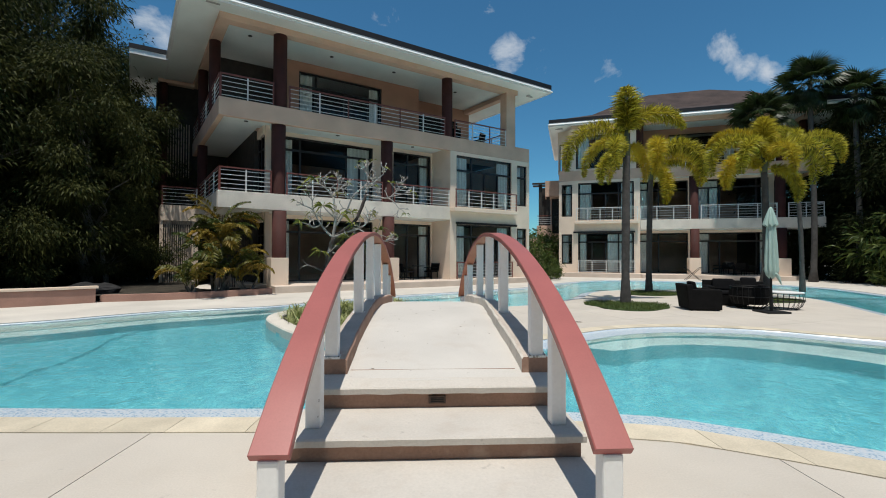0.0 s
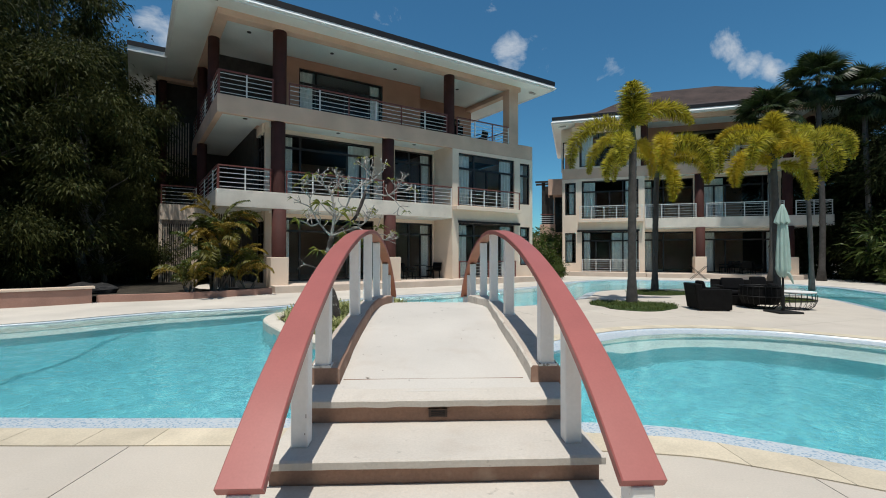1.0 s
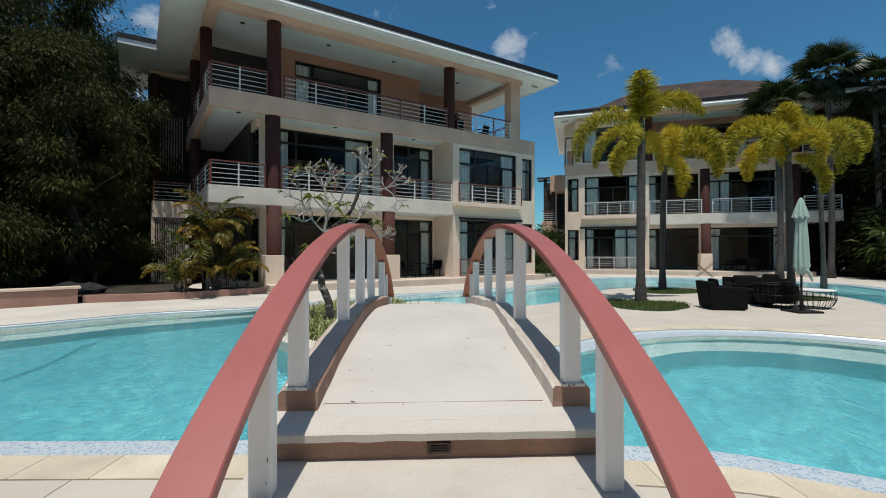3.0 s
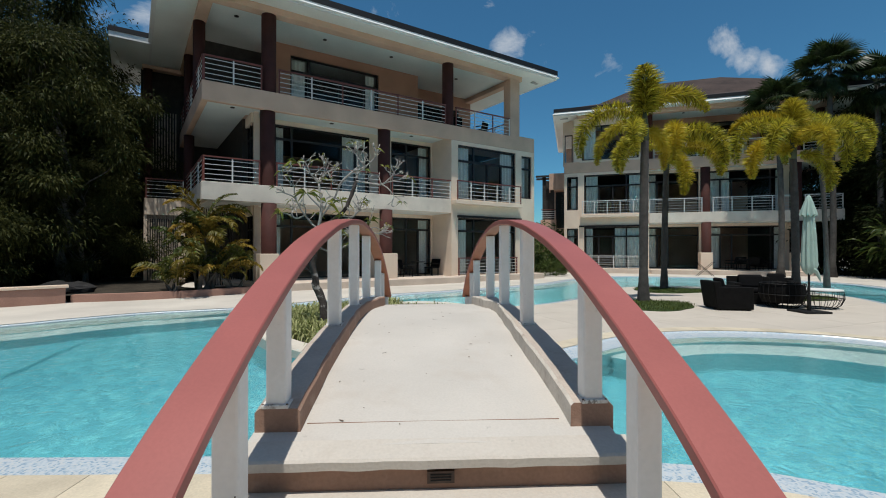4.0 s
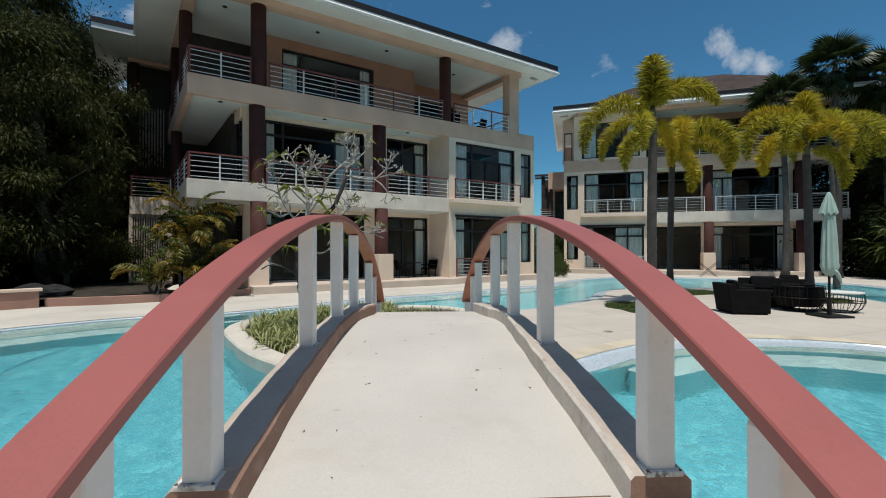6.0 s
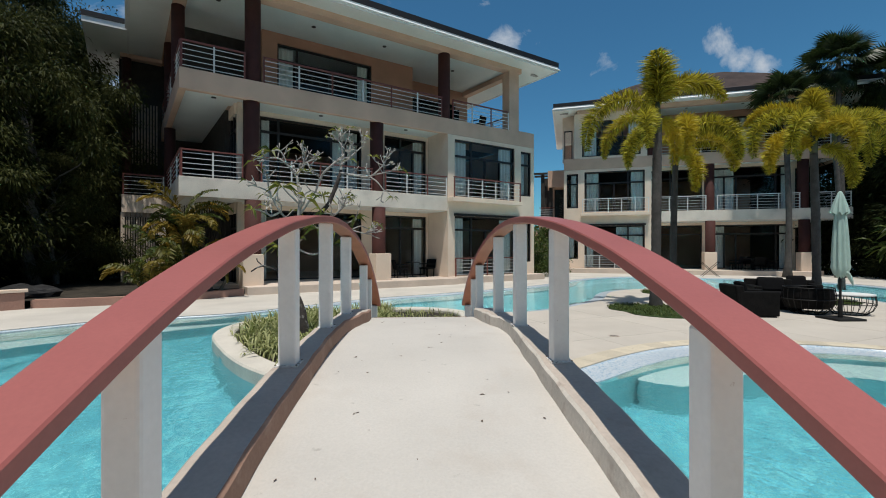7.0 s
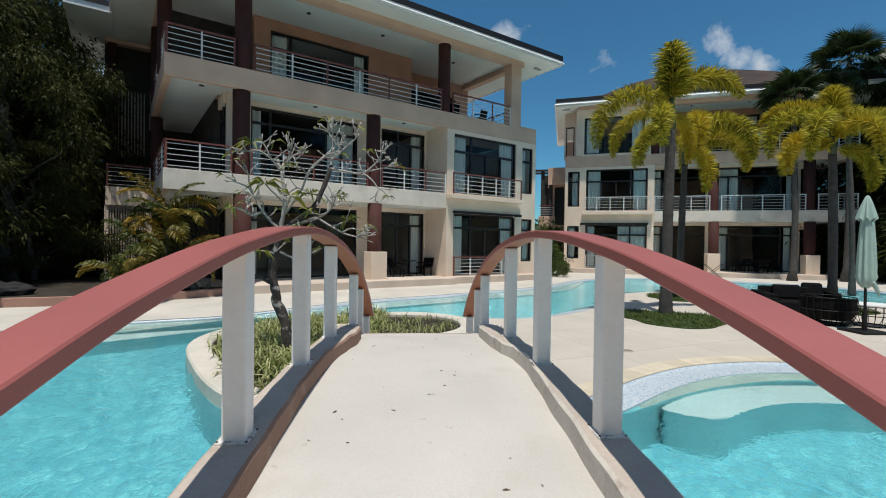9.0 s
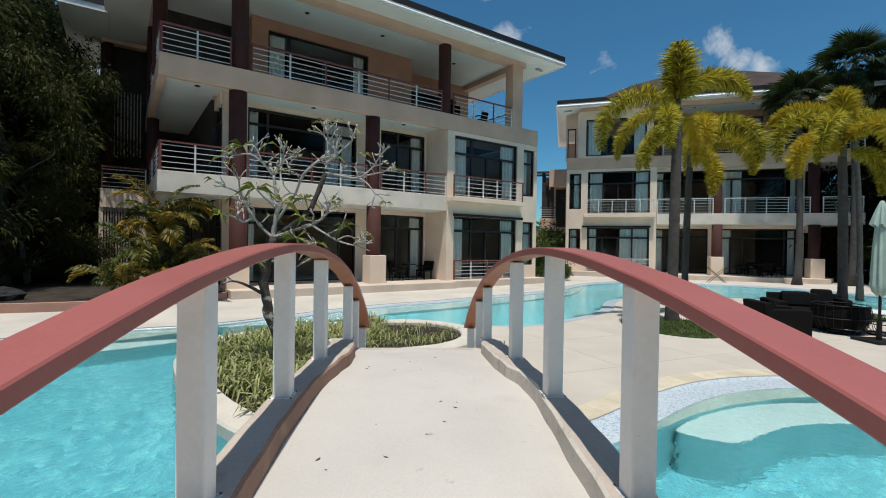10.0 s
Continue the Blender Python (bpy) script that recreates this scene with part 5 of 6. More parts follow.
foxtail_palm(12.05, 14.9, 4.7, 15, (("spear", 150, 1.0, 0.0), ("rise", 150, 1.1, 0), ("rise", 40, 1.0, 0), ("arch", 178, 1.15, 0), ("arch", 2, 1.2, 0), ("curl", 212, 1.2, 0.2), ("curl", 325, 1.2, 0.2), ("curl", 262, 1.1, 0.3), ("arch", 90, 1.0, 0), ("curl", 190, 1.2, 0.5), ("hang", 350, 1.0, 0.3)), (0.0, 0.1), 0.125)
foxtail_palm(17.2, 19.2, 6.0, 23, (("rise", 200, 1.1, 0), ("arch", 185, 1.1, 0), ("arch", 350, 1.15, 0), ("curl", 230, 1.15, 0.1), ("curl", 300, 1.15, 0.1), ("hang", 160, 1.0, 0)), (-0.3, 0.0), 0.10)


# fan palms
def fan_leaf(seed):
    """A stalk along +x with a fan of folded, drooping-tipped segments."""
    rng = np.random.default_rng(seed)
    v, f = [], []
    for s_ in (-1, 1):
        v += [(0, 0.02 * s_, 0), (1.0, 0.012 * s_, 0)]
    f.append((0, 1, 3, 2))
    n = 26
    for i in range(n):
        a = radians(-128 + 256 * i / (n - 1))
        ln = 0.95 * (0.72 + 0.28 * math.cos(a * 0.7)) * rng.uniform(0.92, 1.06)
        ca, sa = math.cos(a), math.sin(a)
        w = 0.05
        b = len(v)
        v += [(1.0, 0, 0.0), (1.0 + ca * ln * 0.55 - sa * w, sa * ln * 0.55 + ca * w, 0.05), (1.0 + ca * ln * 0.55 + sa * w, sa * ln * 0.55 - ca * w, 0.02), (1.0 + ca * ln, sa * ln, -0.22 - 0.1 * rng.random())]
        f += [(b, b + 1, b + 2), (b + 1, b + 3, b + 2)]
    return mesh_from("fan_leaf", v, f, M_FAN)


FANS = [fan_leaf(31), fan_leaf(32)]


def fan_palm(x, y, h, seed, scale=1.04):
    rng = random.Random(seed)
    p = thing("fan_palm", "tall fan palm with a slender grey trunk and dark fans", "palm tree", pose(x, y, 0), "fan palms behind the pool")
    bm = bmesh.new()
    tube(bm, [(0.1 * math.sin(t * 5), 0, -0.1 + h * t) for t in [i / 14 for i in range(15)]], [0.17 - 0.05 * i / 14 + (0.12 if i == 0 else 0) for i in range(15)], 10)
    tr = part("trunk", bm, M_PALMBARK, p, "slender grey trunk")
    smooth(tr.data)
    for i in range(42):
        a, tilt = i * 137.5, 80 - 150 * (i + 0.5) / 42 + rng.uniform(-10, 10)
        m = Matrix.Translation((0.1 * math.sin(5), 0, h - 0.15)) @ pose(0, 0, 0, 0, 0, a) @ pose(0, 0, 0, 0, -tilt, 0) @ pose(0, 0, 0, rng.uniform(-30, 30), 0, 0) @ Matrix.Scale(scale * rng.uniform(0.85, 1.1), 4)
        part("fan", FANS[i % 2], None, p, at=m)
    return p


for x, y, h, sd in ((21.0, 26.2, 10.6, 1), (23.9, 25.9, 12.6, 2), (26.2, 25.3, 11.6, 3), (28.0, 22.5, 11.0, 4), (30.5, 25.0, 12.0, 6)):
    fan_palm(x, y, h, sd)


# areca palms at the villa's corner
def pinnate_frond(seed, length, droop, mat, leaf_len=0.36):
    rng = np.random.default_rng(seed)
    n = 34
    t = np.linspace(0, 1, n)
    pitch = radians(70) - droop * t**1.4
    st = length / n
    px, pz = np.cumsum(np.cos(pitch) * st), np.cumsum(np.sin(pitch) * st)
    bm = bmesh.new()
    tube(bm, [(px[i], 0, pz[i]) for i in range(0, n, 3)], [0.018 * (1 - 0.7 * t[i]) for i in range(0, n, 3)], 5)
    bm.verts.index_update()
    vs, fs = [tuple(v.co) for v in bm.verts], [[v.index for v in f.verts] for f in bm.faces]
    bm.free()
    idx = np.repeat(np.arange(5, n), 2)
    k = len(idx)
    sgn = np.tile((-1.0, 1.0), k // 2)
    ax = np.stack([np.cos(pitch[idx]), np.zeros(k), np.sin(pitch[idx])], 1)
    up = np.stack([-np.sin(pitch[idx]), np.zeros(k), np.cos(pitch[idx])], 1)
    d = ax * 0.75 + up * 0.35 + np.outer(sgn, (0, 1.0, 0)) + rng.normal(size=(k, 3)) * 0.08
    v, f = leaf_quads(rng, np.stack([px[idx], np.zeros(k), pz[idx]], 1), d, leaf_len * np.sin(np.pi * (0.12 + 0.8 * t[idx])) * rng.uniform(0.9, 1.1, k), np.full(k, 0.085), 0.8)
    return mesh_from("frond", vs + v.tolist(), fs + (f + len(vs)).tolist(), mat)


ARECA = [pinnate_frond(41, 2.0, 1.9, M_ARECA, 0.50), pinnate_frond(42, 1.8, 2.4, M_ARECA, 0.46), pinnate_frond(43, 2.1, 1.3, M_ARECA, 0.50)]


def areca(x, y, h, seed, n=14, scale=1.0):
    rng = random.Random(seed)
    p = thing("areca_palm", "bushy areca palm with yellowing fronds beside the villa", "palm tree", pose(x, y, 0.2), "areca palms by the villa")
    stems = []
    for k in range(4):
        bm = bmesh.new()
        ex, ey = rng.uniform(-0.4, 0.4), rng.uniform(-0.4, 0.4)
        hh = h * rng.uniform(0.45, 1.0)
        tube(bm, [(ex * 0.3, ey * 0.3, -0.1), (ex * 0.7, ey * 0.7, hh * 0.5), (ex, ey, hh)], [0.07, 0.055, 0.04], 8)
        part("stem", bm, M_BARK, p)
        stems.append((ex, ey, hh))
    for i in range(n):
        ex, ey, hh = stems[i % 4]
        m = pose(ex, ey, hh, 0, 0, i * 137.5 + rng.uniform(-15, 15)) @ pose(0, 0, 0, rng.uniform(-25, 25), -rng.uniform(-15, 15), 0) @ Matrix.Scale(scale * rng.uniform(0.7, 1.1), 4)
        part("frond", ARECA[i % 3], None, p, at=m)
    return p


areca(-8.1, 16.8, 2.6, 1, 26, 0.95)
areca(-8.35, 16.5, 1.1, 2, 18, 0.92)
areca(-8.8, 15.75, 0.3, 3, 14, 0.75)
areca(-7.4, 17.15, 0.5, 4, 16, 0.78)


# frangipani
def frangipani(x, y):
    """A crooked dark trunk that forks into stubby pale branches; tips carry leaves, flowers or nothing."""
    rng = random.Random(77)
    t = thing("frangipani_tree", "sparse pale-barked frangipani with few leaves and white flowers in the planter", "tree", pose(x, y, 0.03))
    trunk, crown = bmesh.new(), bmesh.new()
    flowers, clusters = [], []

    def branch(bm, pts, r0, r1, seg=8, lean=0.0, start=0.0, end="", stubs=0):
        """pts: (x, z) along the branch; it drifts lean metres in depth. end: f flower, l leaves."""
        k = len(pts)
        line = [Vector((px * 0.93 - 0.14, start + lean * i / (k - 1), pz * 0.90 + 0.74)) for i, (px, pz) in enumerate(pts)]
        fine = []
        for i in range(k - 1):
            for j in range(3):
                w = j / 3
                p0, p1, p2, p3 = line[max(i - 1, 0)], line[i], line[i + 1], line[min(i + 2, k - 1)]
                fine.append(0.5 * ((2 * p1) + (p2 - p0) * w + (2 * p0 - 5 * p1 + 4 * p2 - p3) * w * w + (3 * p1 - p0 - 3 * p2 + p3) * w ** 3) + Vector((rng.uniform(-1, 1), rng.uniform(-1, 1), 0)) * r0 * 0.18)
        fine.append(line[-1])
        n = len(fine) - 1
        tube(bm, fine, [(0.82 if bm is crown else 1.0) * (r0 + (r1 - r0) * i / n) * rng.uniform(0.90, 1.14) for i in range(n + 1)], seg)
        if bm is crown and n >= 6:
            for i in range(2, n - 1):
                if rng.random() < 0.22:
                    p = fine[i]
                    out = Vector((rng.uniform(-1, 1), rng.uniform(-1, 1), rng.uniform(0.0, 1.0))).normalized()
                    q = p + out * rng.uniform(0.12, 0.24)
                    tube(bm, [p, p.lerp(q, 0.5) + Vector((0, 0, -0.012)), q], [r1 * 0.75, r1 * 0.65, r1 * 0.62], 7)
                    for _ in range(2):
                        e = q + (out + Vector((rng.uniform(-1, 1), rng.uniform(-1, 1), rng.uniform(0.0, 0.9)))).normalized() * rng.uniform(0.06, 0.12)
                        tube(bm, [q, e], [r1 * 0.58, r1 * 0.55], 6)
                        if rng.random() < 0.10:
                            clusters.append((e, rng.randint(3, 6), 0.20))
        tip, way = fine[-1], (fine[-1] - fine[-2]).normalized()
        for _ in range(stubs + 3 if r1 > 0.0105 and bm is crown and not end == "l" else 0):
            side = (way + Vector((rng.uniform(-1, 1), rng.uniform(-1, 1), rng.uniform(-0.3, 0.9)))).normalized()
            q = tip + side * rng.uniform(0.09, 0.20)
            tube(bm, [tip, tip.lerp(q, 0.5) + Vector((0, 0, 0.012)), q], [r1 * 0.78, r1 * 0.68, r1 * 0.7], 7)
            for _ in range(2):
                e = q + (side + Vector((rng.uniform(-1, 1), rng.uniform(-1, 1), rng.uniform(-0.4, 0.8)))).normalized() * rng.uniform(0.05, 0.11)
                tube(bm, [q, e], [r1 * 0.62, r1 * 0.6], 6)
                if rng.random() < 0.14:
                    clusters.append((e, rng.randint(2, 5), 0.15))
        if end == "f":
            flowers.append(tip + way * 0.03)
        elif end == "l":
            clusters.append((tip, rng.randint(8, 12), 0.28))

    branch(trunk, [(0.15, -0.90), (0.16, -0.46), (0.11, -0.12), (0.0, 0.12), (-0.03, 0.37), (-0.09, 0.62), (-0.05, 0.87), (0.0, 1.12), (0.04, 1.32)], 0.082, 0.050, 12)
    branch(trunk, [(-0.06, 0.42), (-0.30, 0.58), (-0.53, 0.66), (-0.70, 0.56)], 0.026, 0.010, 7, -0.15)
    branch(trunk, [(-0.50, 0.65), (-0.60, 0.74), (-0.62, 0.80)], 0.014, 0.008, 6, 0.0, -0.10)
    branch(trunk, [(0.02, 1.28), (0.24, 1.48), (0.54, 1.74), (0.66, 2.02), (0.75, 2.28), (0.79, 2.45)], 0.042, 0.032, 9, 0.15)
    branch(crown, [(0.04, 1.30), (0.07, 1.57), (0.10, 1.86), (0.07, 2.11), (0.04, 2.32)], 0.042, 0.026, 9, 0.0)
    # upper left fan
    branch(crown, [(0.04, 2.30), (-0.08, 2.48), (-0.25, 2.61), (-0.42, 2.58)], 0.022, 0.014, 8, -0.2, 0.0, "", 2)
    branch(crown, [(0.04, 2.30), (0.12, 2.50), (0.15, 2.70)], 0.020, 0.013, 8, 0.1, 0.0, "f", 1)
    branch(crown, [(-0.10, 2.49), (-0.20, 2.74), (-0.34, 2.72)], 0.016, 0.012, 7, -0.1, -0.08, "l")
    branch(crown, [(0.10, 2.44), (0.24, 2.56), (0.40, 2.60)], 0.018, 0.012, 8, -0.15, 0.03, "f", 1)
    branch(crown, [(0.24, 2.56), (0.30, 2.44), (0.34, 2.36)], 0.014, 0.012, 7, -0.1, -0.05, "", 1)
    # long leader and its forks
    branch(crown, [(0.10, 1.62), (0.38, 2.02), (0.52, 2.32), (0.77, 2.55)], 0.026, 0.020, 8, -0.15)
    branch(crown, [(0.79, 2.42), (0.80, 2.66), (0.81, 2.88), (0.74, 3.02)], 0.024, 0.012, 8, 0.05, 0.15, "", 1)
    branch(crown, [(0.80, 2.86), (0.80, 3.00), (0.79, 3.08)], 0.014, 0.012, 7, 0.0, 0.2)
    branch(crown, [(0.78, 2.52), (0.94, 2.67), (1.08, 2.80), (1.20, 2.92)], 0.020, 0.013, 8, 0.0, 0.1, "f", 1)
    branch(crown, [(0.90, 2.63), (0.93, 2.70), (0.94, 2.74)], 0.013, 0.011, 7, 0.0, 0.1, "f")
    branch(crown, [(0.79, 2.40), (1.10, 2.34), (1.32, 2.32), (1.52, 2.48), (1.62, 2.62)], 0.022, 0.013, 8, -0.1, 0.12, "f", 1)
    branch(crown, [(1.30, 2.32), (1.48, 2.38), (1.70, 2.44)], 0.017, 0.011, 7, 0.1, 0.04, "", 1)
    branch(crown, [(1.34, 2.31), (1.48, 2.20), (1.60, 2.04)], 0.016, 0.011, 7, -0.1, 0.04, "", 1)
    branch(crown, [(1.54, 2.50), (1.64, 2.54), (1.68, 2.57)], 0.013, 0.010, 7, 0.1, 0.02, "f")
    # low right
    branch(crown, [(0.04, 1.34), (0.40, 1.47), (0.66, 1.54), (0.82, 1.64), (0.92, 1.72)], 0.026, 0.014, 8, -0.25, 0.0, "f", 2)
    branch(crown, [(0.66, 1.54), (0.86, 1.42), (1.08, 1.30), (1.30, 1.24)], 0.020, 0.012, 8, -0.1, -0.16, "", 2)
    branch(crown, [(1.06, 1.31), (1.20, 1.38), (1.32, 1.34)], 0.014, 0.011, 7, 0.1, -0.24, "", 2)
    branch(crown, [(0.90, 1.40), (1.06, 1.48), (1.12, 1.52)], 0.014, 0.011, 7, 0.1, -0.2, "l")
    branch(crown, [(0.84, 1.66), (0.84, 1.80), (0.88, 1.88)], 0.014, 0.011, 7, 0.1, -0.2, "", 1)
    branch(crown, [(0.02, 0.98), (0.30, 0.86), (0.52, 0.98), (0.62, 1.04)], 0.022, 0.012, 8, 0.2, 0.0, "l", 1)
    branch(crown, [(0.0, 0.92), (-0.10, 0.98), (-0.18, 1.00)], 0.016, 0.012, 7, -0.2, 0.0, "l")
    # left
    branch(crown, [(0.03, 1.34), (-0.12, 1.50), (-0.24, 1.66), (-0.36, 1.88), (-0.44, 2.02), (-0.62, 2.10)], 0.026, 0.012, 8, -0.1, 0.0, "f", 1)
    branch(crown, [(-0.24, 1.64), (-0.40, 1.58), (-0.52, 1.64), (-0.55, 1.76)], 0.020, 0.013, 8, 0.2, -0.05, "", 1)
    branch(crown, [(-0.48, 1.60), (-0.62, 1.68), (-0.74, 1.70)], 0.016, 0.013, 7, -0.1, 0.1, "l")
    branch(crown, [(-0.38, 1.92), (-0.42, 2.12), (-0.40, 2.20)], 0.016, 0.011, 7, -0.1, -0.06, "", 1)
    branch(crown, [(-0.20, 1.60), (-0.16, 1.76), (-0.18, 1.80)], 0.014, 0.012, 7, -0.2, -0.1, "f")
    branch(crown, [(0.08, 1.80), (-0.06, 1.96), (-0.14, 2.08)], 0.018, 0.013, 8, -0.2, 0.0, "l", 1)
    branch(crown, [(0.09, 1.70), (0.20, 1.80), (0.27, 1.88)], 0.018, 0.013, 8, -0.25, 0.0, "l", 1)
    branch(crown, [(0.09, 1.90), (0.26, 2.06), (0.44, 1.98)], 0.016, 0.012, 7, 0.2, 0.0, "l")
    branch(crown, [(0.30, 1.52), (0.36, 1.40), (0.46, 1.34)], 0.016, 0.012, 7, -0.2, 0.0, "l", 1)
    branch(crown, [(0.66, 1.36), (0.74, 1.28), (0.73, 1.24)], 0.014, 0.012, 7, -0.2, -0.1, "f", 1)
    smooth(part("trunk", trunk, M_DARKBARK, t, "dark gnarled forked trunk").data)
    smooth(part("crown", crown, M_PALEBARK, t, "pale grey stubby branching crown").data)
    g = np.random.default_rng(5)
    cs, ds, ln = [], [], []
    for q, count, size in clusters:
        for _ in range(count):
            a = rng.uniform(0, 6.28)
            cs.append(q)
            ds.append((math.cos(a), math.sin(a), rng.uniform(-0.5, 0.7)))
            ln.append(size * rng.uniform(0.7, 1.2))
    v, f = leaf_quads(g, np.array(cs, float), np.array(ds, float), np.array(ln), np.array(ln) * 0.20, 0.7)
    part("leaves", mesh_from("leaves", v.tolist(), f.tolist(), M_FRANGI), None, t, "long yellow-green leaves")
    for q in flowers:
        for _ in range(3):
            c = q + Vector((rng.uniform(-0.05, 0.05), rng.uniform(-0.05, 0.05), rng.uniform(-0.01, 0.06)))
            v, f = [tuple(c)], []
            for k in range(5):
                a = 2 * math.pi * k / 5 + c.x * 40
                b = len(v)
                v += [tuple(c + Vector((math.cos(a + da) * r, math.sin(a + da) * r * 0.7, h))) for da, r, h in ((-0.5, 0.024, 0.012), (0, 0.044, 0.03), (0.5, 0.024, 0.012))]
                f.append((0, b, b + 1, b + 2))
            part("flower", mesh_from("flower", v, f, M_PETAL), None, t, "small white flower")
    return t


frangipani(-2.08, 9.3)


# strap-leaved ground cover in the planter and turf round the palms
def inside(p, loop):
    hit = False
    for a, b in zip(loop, loop[1:] + loop[:1]):
        if (a.y > p[1]) != (b.y > p[1]) and p[0] < (b.x - a.x) * (p[1] - a.y) / (b.y - a.y) + a.x:
            hit = not hit
    return hit


def blades(name, spots, seed, per, length, width, mat, label, spread=0.10, z=0.05):
    """Arching three-jointed blades in tufts."""
    rng = np.random.default_rng(seed)
    v, f = [], []
    for sx, sy in spots:
        for _ in range(per):
            a = rng.random() * 2 * math.pi
            ln = length * rng.uniform(0.6, 1.25)
            out, w = rng.uniform(0.25, 0.85), width * rng.uniform(0.7, 1.2)
            x0, y0 = sx + rng.normal() * spread, sy + rng.normal() * spread
            ca, sa = math.cos(a), math.sin(a)
            b = len(v)
            for t, ww in ((0, 0.7), (0.4, 1.0), (0.75, 0.8), (1.0, 0.05)):
                r = out * ln * t
                zz = z + ln * (1.25 * t - 0.95 * t * t * (0.4 + out))
                v += [(x0 + ca * r - sa * w * ww, y0 + sa * r + ca * w * ww, zz), (x0 + ca * r + sa * w * ww, y0 + sa * r - ca * w * ww, zz)]
            f += [(b, b + 1, b + 3, b + 2), (b + 2, b + 3, b + 5, b + 4), (b + 4, b + 5, b + 7, b + 6)]
    return tagged(new(name, mesh_from(name, v, f, mat)), label, "plants", kind="stuff")


rp = random.Random(9)
spots = []
while len(spots) < 330:
    p = (rp.uniform(-4, 1), rp.uniform(7.3, 13.1))
    if inside(p, offset_loop(PLANTER, 0.10)):
        spots.append(p)
tall = [p for p in spots if p[0] < -0.95 or p[1] < 9.5]
short = [p for p in spots if p not in tall][::2]
blades("strap_leaves", tall, 6, 20, 0.46, 0.013, M_BLADE, "pale striped strap-leaved plants filling the planter")
blades("low_strap_leaves", short, 7, 9, 0.26, 0.010, M_BLADE, "sparse short strap-leaved plants on bare soil")


def turf(x, y, rx, ry, seed):
    rng = random.Random(seed)
    loop = [Vector((x + rx * (1 + 0.10 * math.sin(3 * a + seed) + 0.05 * math.sin(7 * a)) * math.cos(a), y + ry * (1 + 0.10 * math.sin(3 * a + seed)) * math.sin(a))) for a in (2 * math.pi * i / 40 for i in range(40))]
    b = bmesh.new()
    filled(b, [loop], 0.018)
    strip(b, loop, 0.018, loop, -0.01)
    bed = tagged(new("turf_bed", mesh_of("turf_bed", b, M_LAWN)), "small round patch of green turf at a palm's foot", "turf", kind="structure")
    pts = []
    while len(pts) < 700:
        p = (rng.uniform(x - rx * 1.2, x + rx * 1.2), rng.uniform(y - ry * 1.2, y + ry * 1.2))
        if inside(p, loop):
            pts.append(p)
    blades("turf_grass", pts, seed, 5, 0.12, 0.006, M_SHRUB, "short green grass round a palm's foot", 0.03, 0.015)


turf(6.2, 13.3, 1.25, 1.25, 1)
turf(9.3, 17.6, 1.35, 1.1, 2)
turf(12.05, 15.0, 1.0, 1.0, 3)

# ---- planting bed walls, rocks ----
def low_wall(pts, w, z0, z1, mat, label):
    b = bmesh.new()
    line = [Vector(p) for p in pts]
    L, R = [], []
    for i, p in enumerate(line):
        t = (line[min(i + 1, len(line) - 1)] - line[max(i - 1, 0)]).normalized()
        n = Vector((-t.y, t.x)) * w / 2
        L.append(p + n)
        R.append(p - n)
    strip(b, L, z0, L, z1, closed=False)
    strip(b, L, z1, R, z1, closed=False)
    strip(b, R, z1, R, z0, closed=False)
    for i in (0, -1):
        b.faces.new([b.verts.new((p.x, p.y, z)) for p, z in ((L[i], z0), (L[i], z1), (R[i], z1), (R[i], z0))])
    bmesh.ops.remove_doubles(b, verts=b.verts, dist=0.001)
    bmesh.ops.bevel(b, geom=[e for e in b.edges if abs(e.verts[0].co.z - z1) < 1e-4 and abs(e.verts[1].co.z - z1) < 1e-4 and len(e.link_faces) == 2], offset=0.02, segments=2, affect="EDGES")
    return tagged(new("garden_wall", mesh_of("garden_wall", b, mat)), label, "garden wall", kind="structure")


low_wall(curve_through([(-20, 10.2), (-15.5, 11.6), (-12.7, 13.0), (-11.2, 14.35)], 6, closed=False), 0.30, -0.05, 0.46, M_PINKWALL, "pink plastered retaining wall of the planting bed")
low_wall(curve_through([(-11.1, 14.5), (-9.6, 15.0), (-8.2, 15.9), (-7.2, 16.9), (-6.62, 17.55)], 6, closed=False), 0.24, -0.05, 0.22, M_PINKWALL, "low pink plastered curb of the planting bed")
low_wall(curve_through([(-20, 10.2), (-15.5, 11.6), (-12.7, 13.0), (-11.15, 14.40)], 6, closed=False), 0.38, 0.455, 0.53, M_CREAM, "pale plaster cap on the retaining wall")
b = bmesh.new()
filled(b, [curve_through([(-30, 8), (-20, 10.3), (-15.5, 11.7), (-12.7, 13.1), (-11.1, 14.5), (-9.6, 15.05), (-8.2, 15.95), (-7.2, 16.95), (-6.7, 17.6), (-6.85, 18.3), (-8.0, 18.0), (-9.5, 17.6), (-12, 22), (-16, 33), (-34, 34), (-38, 18)], 4)], 0.18)
tagged(new("planting_bed", mesh_of("planting_bed", b, M_SOIL)), "dark planting bed under the trees", "planting bed", kind="structure")
b = bmesh.new()
filled(b, [curve_through([(-19, 11.0), (-15.5, 12.0), (-12.9, 13.3), (-12.0, 14.5), (-14.5, 15.0), (-18, 13.8)], 5)], 0.40)
tagged(new("gravel_bed", mesh_of("gravel_bed", b, M_GRAVEL)), "pale gravel behind the retaining wall", "gravel", kind="structure")


